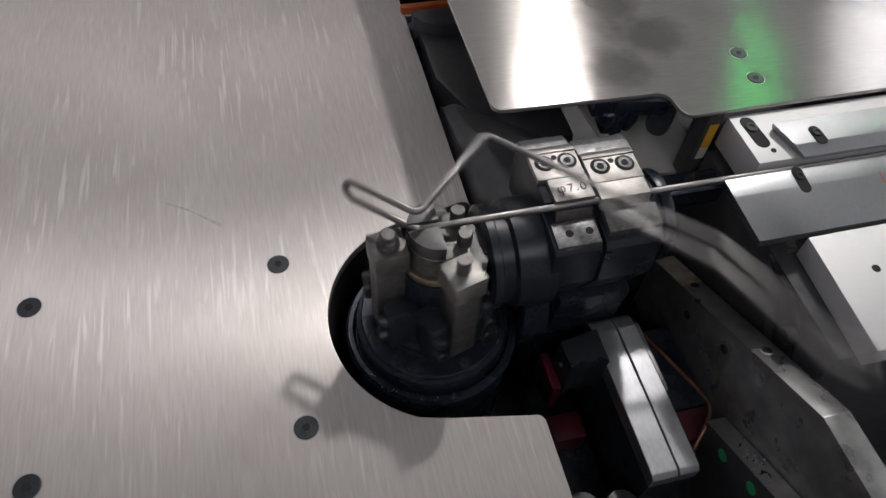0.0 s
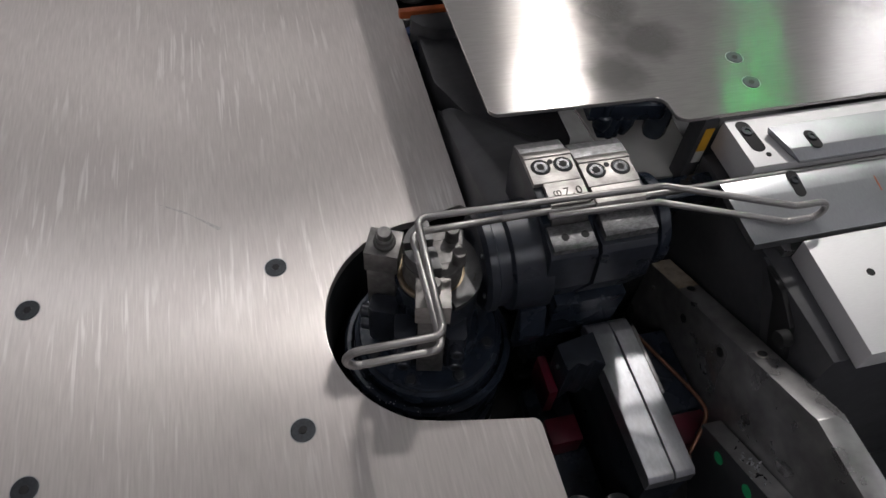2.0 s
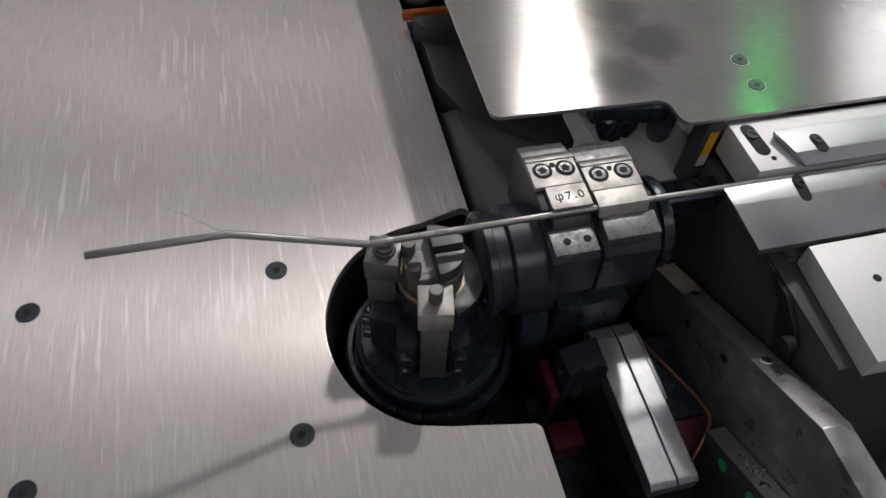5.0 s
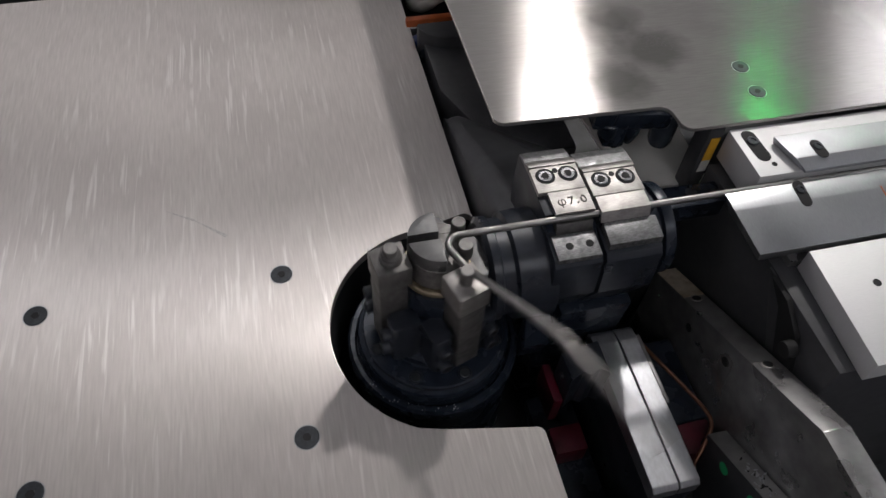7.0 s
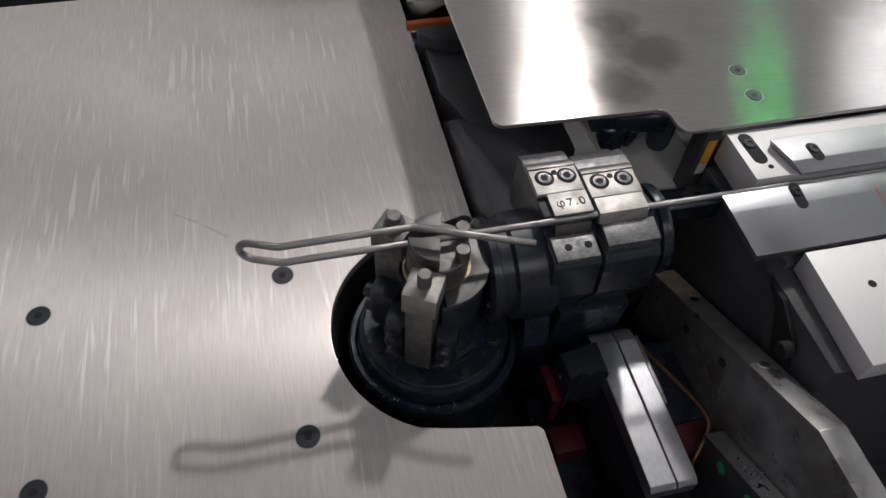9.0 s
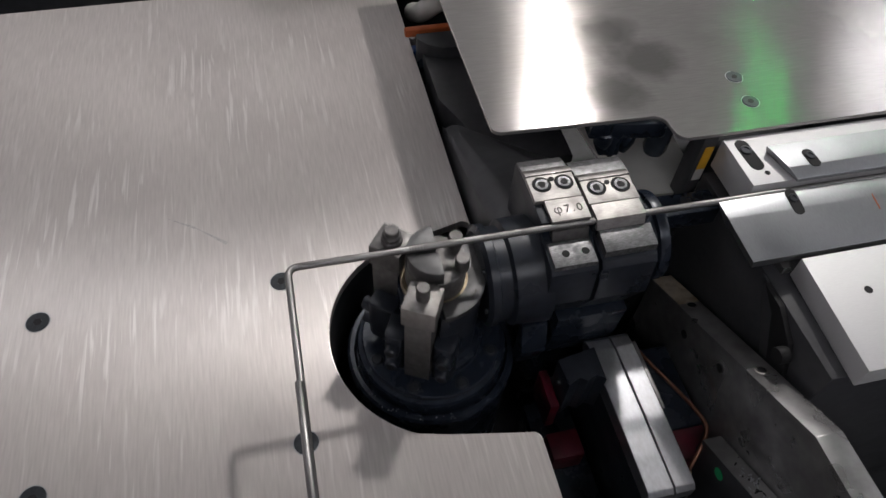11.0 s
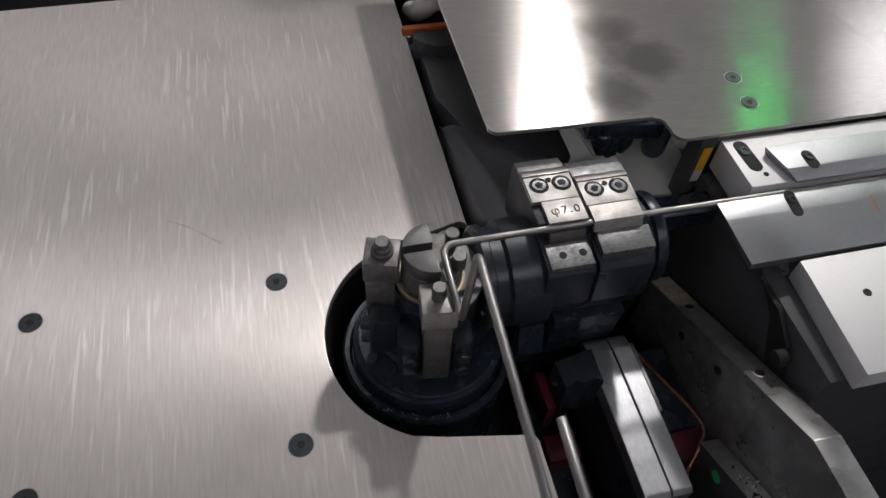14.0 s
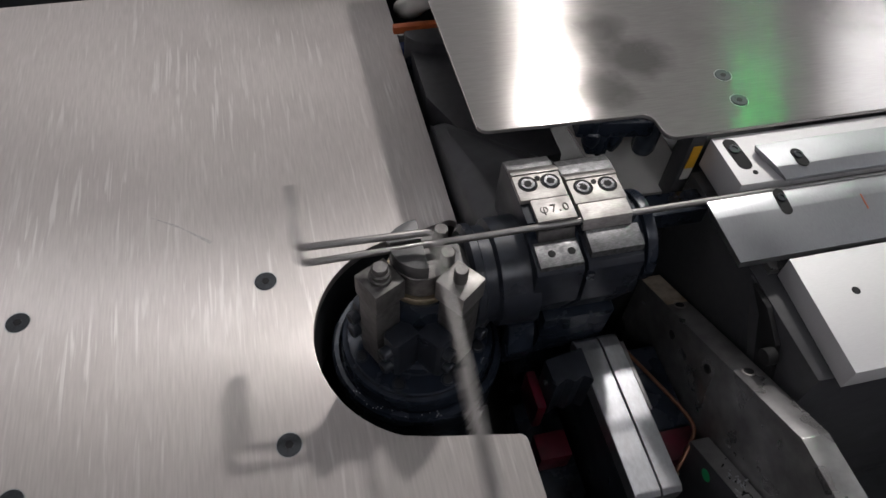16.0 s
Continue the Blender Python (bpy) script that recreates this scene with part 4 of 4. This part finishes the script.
# cycle time against the place of the tip along the wire's line (as if it were straight)
FEED = [(0, 0.128), (2.72, 0.128), (2.8, 0.082), (2.9, 0.038), (3.0, 0.005), (3.1, -0.055), (3.2, -0.100), (3.32, at[0]), (3.66, at[0]), (3.8, at[0] - 0.045),
        (3.9, at[0] - 0.084), (4.0, at[0] - 0.114), (4.08, at[1]), (4.62, at[1]), (4.85, at[2]), (6.32, at[2]), (6.52, XU + 0.017 - ENDS[2]), (6.9, XU + 0.017 - ENDS[2]), (7.05, XU + 0.004 - ENDS[2]), (7.2, XU - ENDS[2]), (7.74, XU - ENDS[2]),
        (7.98, at[3]), (8.60, at[3]), (9.04, at[4]), (9.32, at[4]), (9.80, at[5]), (10.25, at[5]), (10.55, at[6]), (11.56, at[6]), (12.0, at[7]), (13.48, at[7]),
        (13.64, XU + 0.017 - ENDS[7]), (14.0, XU + 0.017 - ENDS[7]), (14.15, XU + 0.004 - ENDS[7]), (14.3, XU - ENDS[7]), (14.52, XU - ENDS[7]), (14.95, at[8]), (15.815, at[8]), (16.062, at[9]), (17.45, at[9]), (17.62, at[9] + 0.050), (19, at[9] + 0.050)]
ROLL = [(0, 0), (4.62, 0), (4.95, 90), (7.72, 90), (7.98, 15), (8.34, 15), (8.5, 0), (12.08, 0), (12.45, 95), (12.8, 95), (13.0, 97), (14.3, 96), (14.52, 92), (14.98, 0), (19, 0)]
# for each bend: cycle time against the bent share of its angle
BENT = [
    [(3.36, 0), (3.5, 0.7), (3.6, 1.05), (3.66, 1)],
    [(4.15, 0), (4.3, 0.55), (4.45, 1.05), (4.55, 1)],
    [(5.6, 0), (5.75, 0.25), (5.9, 0.56), (6.0, 0.51), (6.9, 0.51), (7.0, 0.63), (7.1, 0.86), (7.2, 1.03), (7.32, 1)],
    [(8.36, 0), (8.45, 0.5), (8.55, 1.05), (8.62, 1)],
    [(9.06, 0), (9.15, 0.6), (9.22, 1.05), (9.3, 1)],
    [(9.85, 0), (9.95, 0.3), (10.05, 0.7), (10.15, 1.04), (10.22, 1)],
    [(11.12, 0), (11.22, 0.25), (11.3, 0.62), (11.38, 1.03), (11.46, 1)],
    [(12.72, 0), (12.8, 0.13), (12.9, 0.36), (13.0, 0.56), (13.1, 0.52), (13.3, 0.495), (14.0, 0.50), (14.1, 0.70), (14.2, 0.90), (14.3, 1.02), (14.4, 1)],
    [(15.30, 0), (15.36, 0.2), (15.42, 0.62), (15.5, 1.03), (15.56, 1)],
    [(16.58, 0), (16.70, 0.35), (16.80, 0.80), (16.9, 1.04), (17.0, 1)]]


def between(rows, t):
    """The value at t, eased from row to row."""
    if t <= rows[0][0]:
        return rows[0][1]
    for (a, p), (b, q) in zip(rows, rows[1:]):
        if t <= b:
            return p + (q - p) * (t - a) / (b - a)
    return rows[-1][1]


def chain(t, last):
    """Poses of the wire's pieces at the cycle time t, in the space of the unbent stock: own -x runs to the tip. last: where the piece ends."""
    poses = {}
    m = Matrix.Translation((last, 0, 0))
    m = m @ Matrix.Translation((ENDS[-1] - last, 0, 0))
    poses["run", len(BENDS)] = m.copy()
    for i in reversed(range(len(BENDS))):
        straight, length, full, roll, n = BENDS[i]
        axis = Matrix.Rotation(radians(-roll), 3, "X") @ Vector((0, 0, 1))
        share = between(BENT[i], t)
        for k in range(n):
            # a hairpin closes from its tip's side on, the others all along the arc
            own = min(max(share * n - (n - 1 - k), 0), 1) * max(1, share) if n == 12 else share
            step = Matrix.Rotation(radians(full) * own / n / 2, 4, axis)
            m = m @ step
            m = m @ Matrix.Translation((-length / n, 0, 0))
            poses["bend", i, k] = m.copy()
            m = m @ step
        m = m @ Matrix.Translation((-straight, 0, 0))
        poses["run", i] = m.copy()
    return poses


def wire_piece(name, length, parent, label="", square=(False, False)):
    bm = B()
    rings = []
    n = 14
    rows_ = [(-0.0022, 0.45), (-0.0014, 0.86), (0.0, 1.0), (length, 1.0), (length + 0.0014, 0.86), (length + 0.0022, 0.45)]
    if square[0]:
        rows_ = [(0.0, 0.93), (0.0003, 1.0)] + rows_[3:]
    if square[1]:
        rows_ = rows_[:-3] + [(length - 0.0003, 1.0), (length, 0.93)]
    lathe(bm, [(WR * r, x) for x, r in rows_], ALONG_X, n)
    return part(name, bm, M_WIRE, parent, label, None, 50)


def wire(name, label, last, cut):
    t = thing(name, label, "wire", pose(0, YW, H))
    pieces = {("run", len(BENDS)): wire_piece("straight_run", last - ENDS[-1], t, "", (False, True))}
    for i, (straight, length, full, roll, n) in enumerate(BENDS):
        pieces["run", i] = wire_piece("straight_run", straight, t, "", (i == 0, False))
        for k in range(n):
            pieces["bend", i, k] = wire_piece("bend_piece", length / n, t)
    return t, pieces


WIRE_A = wire("bent_wire_part", "bent grey steel wire part with double hairpin legs", CUT, True)
WIRE_B = wire("wire_stock", "grey drawn steel wire being fed and bent", 2.3, False)


def stock_pose(x, roll):
    return pose(x, YW, H, roll, 0, 0)


def motions():
    # the stock: fed and rolled as a whole, its pieces bent one after another
    thing_b, pieces_b = WIRE_B
    times = sorted({round(a, 3) for a, _ in FEED if 2.4 < a < 16} | {round(a, 3) for a, _ in ROLL if 2.4 < a < 16} | {16.0}
                   | {round(4.62 + 0.08 * i, 3) for i in range(5)} | {round(7.72 + 0.065 * i, 3) for i in range(5)}
                   | {round(12.08 + 0.09 * i, 3) for i in range(5)} | {round(14.52 + 0.09 * i, 3) for i in range(6)})
    rows = [(t, stock_pose(between(FEED, t + OFFSET) + CUT, 0)) for t in (0.0, 0.42, 0.72, 2.05, 2.2)]
    rows += [(t, stock_pose(between(FEED, t), between(ROLL, t))) for t in times]
    walk(thing_b, rows)
    times = [0.0] + sorted({a for b in BENT for a, _ in b if a < 16}) + [16.0]
    states = [(t, chain(t, 2.3)) for t in times]
    for key, ob in pieces_b.items():
        walk(ob, [(t, st[key]) for t, st in states])
    # the finished part: last two bends, then cut off, tipped and dropped
    thing_a, pieces_a = WIRE_A
    rows = [(t, stock_pose(between(FEED, t + OFFSET), 0)) for t in (0.0, 0.42, 0.5, 0.6, 0.72, 2.05, 2.2)]
    x0 = rows[-1][1].translation.x
    turn_at = Vector((x0 + ENDS[-1], YW, H))
    for t, x, y, z, yaw, tip in ((2.3, 0.062, -0.058, 0.140, 19, 2), (2.4, 0.088, -0.260, 0.205, 49.5, 2), (2.5, 0.214, -0.351, -0.030, 93, 52), (2.6, 0.24, -0.80, -0.25, 100, 40),
                                 (2.8, 0.05, -1.10, -0.60, 40, 4), (3.0, 0.0, -1.20, -0.815, 0, 0), (16.0, 0.0, -1.20, -0.815, 0, 0)):
        m = Matrix.Translation((x, y, z)) @ pose(0, 0, 0, 0, -tip, yaw) @ Matrix.Translation(-turn_at)
        rows.append((t, m @ stock_pose(x0, 0)))
    walk(thing_a, rows)
    times = [0.0] + [round(a - OFFSET, 3) for a, _ in BENT[8] if a - OFFSET > 0] + [round(a - OFFSET, 3) for a, _ in BENT[9]] + [16.0]
    states = [(t, chain(t + OFFSET, CUT)) for t in times]
    for key, ob in pieces_a.items():
        walk(ob, [(t, st[key]) for t, st in states])
    # the head rises to the wire for each bend and sinks below it in between; the turret swings its two arms
    lift = [(0, 0), (0.6, 0), (0.7, -0.004), (0.8, -0.014), (0.9, -0.026), (1.0, -0.027), (1.1, -0.009), (1.2, 0), (1.85, 0), (1.95, -0.020), (2.05, -0.025), (3.2, -0.025), (3.3, -0.017),
            (3.4, 0), (4.02, 0.002), (4.1, -0.008), (4.2, -0.025), (4.28, -0.027), (5.3, -0.027), (5.45, 0), (6.15, 0), (6.3, -0.016), (6.4, -0.026), (6.55, -0.026), (6.7, -0.016),
            (6.8, -0.009), (6.9, 0), (7.6, 0.001), (7.7, -0.008), (7.8, -0.020), (7.9, -0.025), (8.25, -0.024), (8.32, -0.020), (8.4, -0.008), (8.5, 0), (9.25, 0.003), (9.4, -0.026),
            (9.68, -0.026), (9.82, 0), (10.25, 0), (10.4, -0.026), (10.9, -0.026), (11.05, 0), (11.9, -0.001), (12.0, -0.022), (12.1, -0.027), (12.42, -0.025), (12.5, -0.019),
            (12.6, -0.006), (12.7, 0.001), (13.1, 0), (13.25, -0.005), (13.4, -0.012), (13.52, -0.025), (13.7, -0.025), (13.85, -0.013), (14.0, -0.003), (14.1, -0.001), (14.5, 0),
            (14.65, -0.018), (14.8, -0.028), (15.0, -0.022), (15.1, -0.013), (15.2, -0.005), (15.3, 0), (16.0, 0.001)]
    turns = [(0.0, -75), (0.1, -92), (0.2, -91), (0.3, -72), (0.4, -58), (0.5, -52), (0.8, -54), (0.9, -66), (1.0, -95), (1.1, -99), (1.2, -99), (1.3, -84), (1.4, -69), (1.5, -55), (1.6, -70),
             (1.7, -92), (1.8, -100), (2.0, -103), (3.42, -103), (3.5, -90), (3.6, -96), (3.7, -131), (3.8, -137), (4.1, -139), (4.2, -135), (4.4, -106), (5.5, -98), (5.75, -72),
             (5.9, -52), (6.1, -75), (6.3, -95), (6.5, -95), (6.8, -93), (6.9, -91), (7.0, -71), (7.1, -54), (7.2, -44), (7.3, -54), (7.4, -71), (7.5, -88), (7.6, -106), (7.7, -106),
             (7.8, -112), (7.9, -143), (8.0, -148), (8.3, -149), (8.4, -150), (8.5, -168), (8.6, -151), (8.7, -132), (8.8, -120), (9.0, -119), (9.1, -91), (9.2, -90), (9.6, -97),
             (9.85, -94), (10.1, -48), (10.4, -97), (11.05, -122), (11.2, -150), (11.3, -86), (11.4, -98), (11.5, -86), (11.6, -68), (11.7, -57), (11.9, -57), (12.0, -61), (12.1, -80),
             (12.2, -104), (12.5, -103), (12.7, -100), (12.8, -83), (12.9, -64), (13.0, -51), (13.1, -64), (13.2, -81), (13.4, -96), (13.7, -100), (14.0, -96), (14.1, -78), (14.2, -58),
             (14.4, -51), (14.8, -55), (15.3, -54), (15.4, -78), (15.5, -92), (15.6, -90), (15.7, -70), (15.8, -55), (16.0, -53)]
    cores = [(0.0, 0), (4.3, 0), (4.5, -80), (4.7, -160), (4.8, -180), (6.38, -180), (6.46, -120), (6.56, -50), (6.66, 0), (7.7, 0), (7.85, -16), (8.8, -16), (9.3, 0), (11.95, 0), (12.05, -60), (12.15, -140),
             (12.25, -178), (13.52, -178), (13.6, -150), (13.7, -100), (13.78, -40), (13.88, 0), (16.0, 0)]
    walk(BASE, [(t, pose(HX, HY, z)) for t, z in lift])
    both = sorted({t for t, _ in lift} | {t for t, _ in turns})
    walk(TURRET, [(t, pose(HX, HY, between(lift, t), 0, 0, between(turns, t))) for t in both])
    both = sorted({t for t, _ in lift} | {t for t, _ in cores})
    walk(MANDREL, [(t, pose(HX, HY, between(lift, t), 0, 0, between(cores, t))) for t in both])


motions()
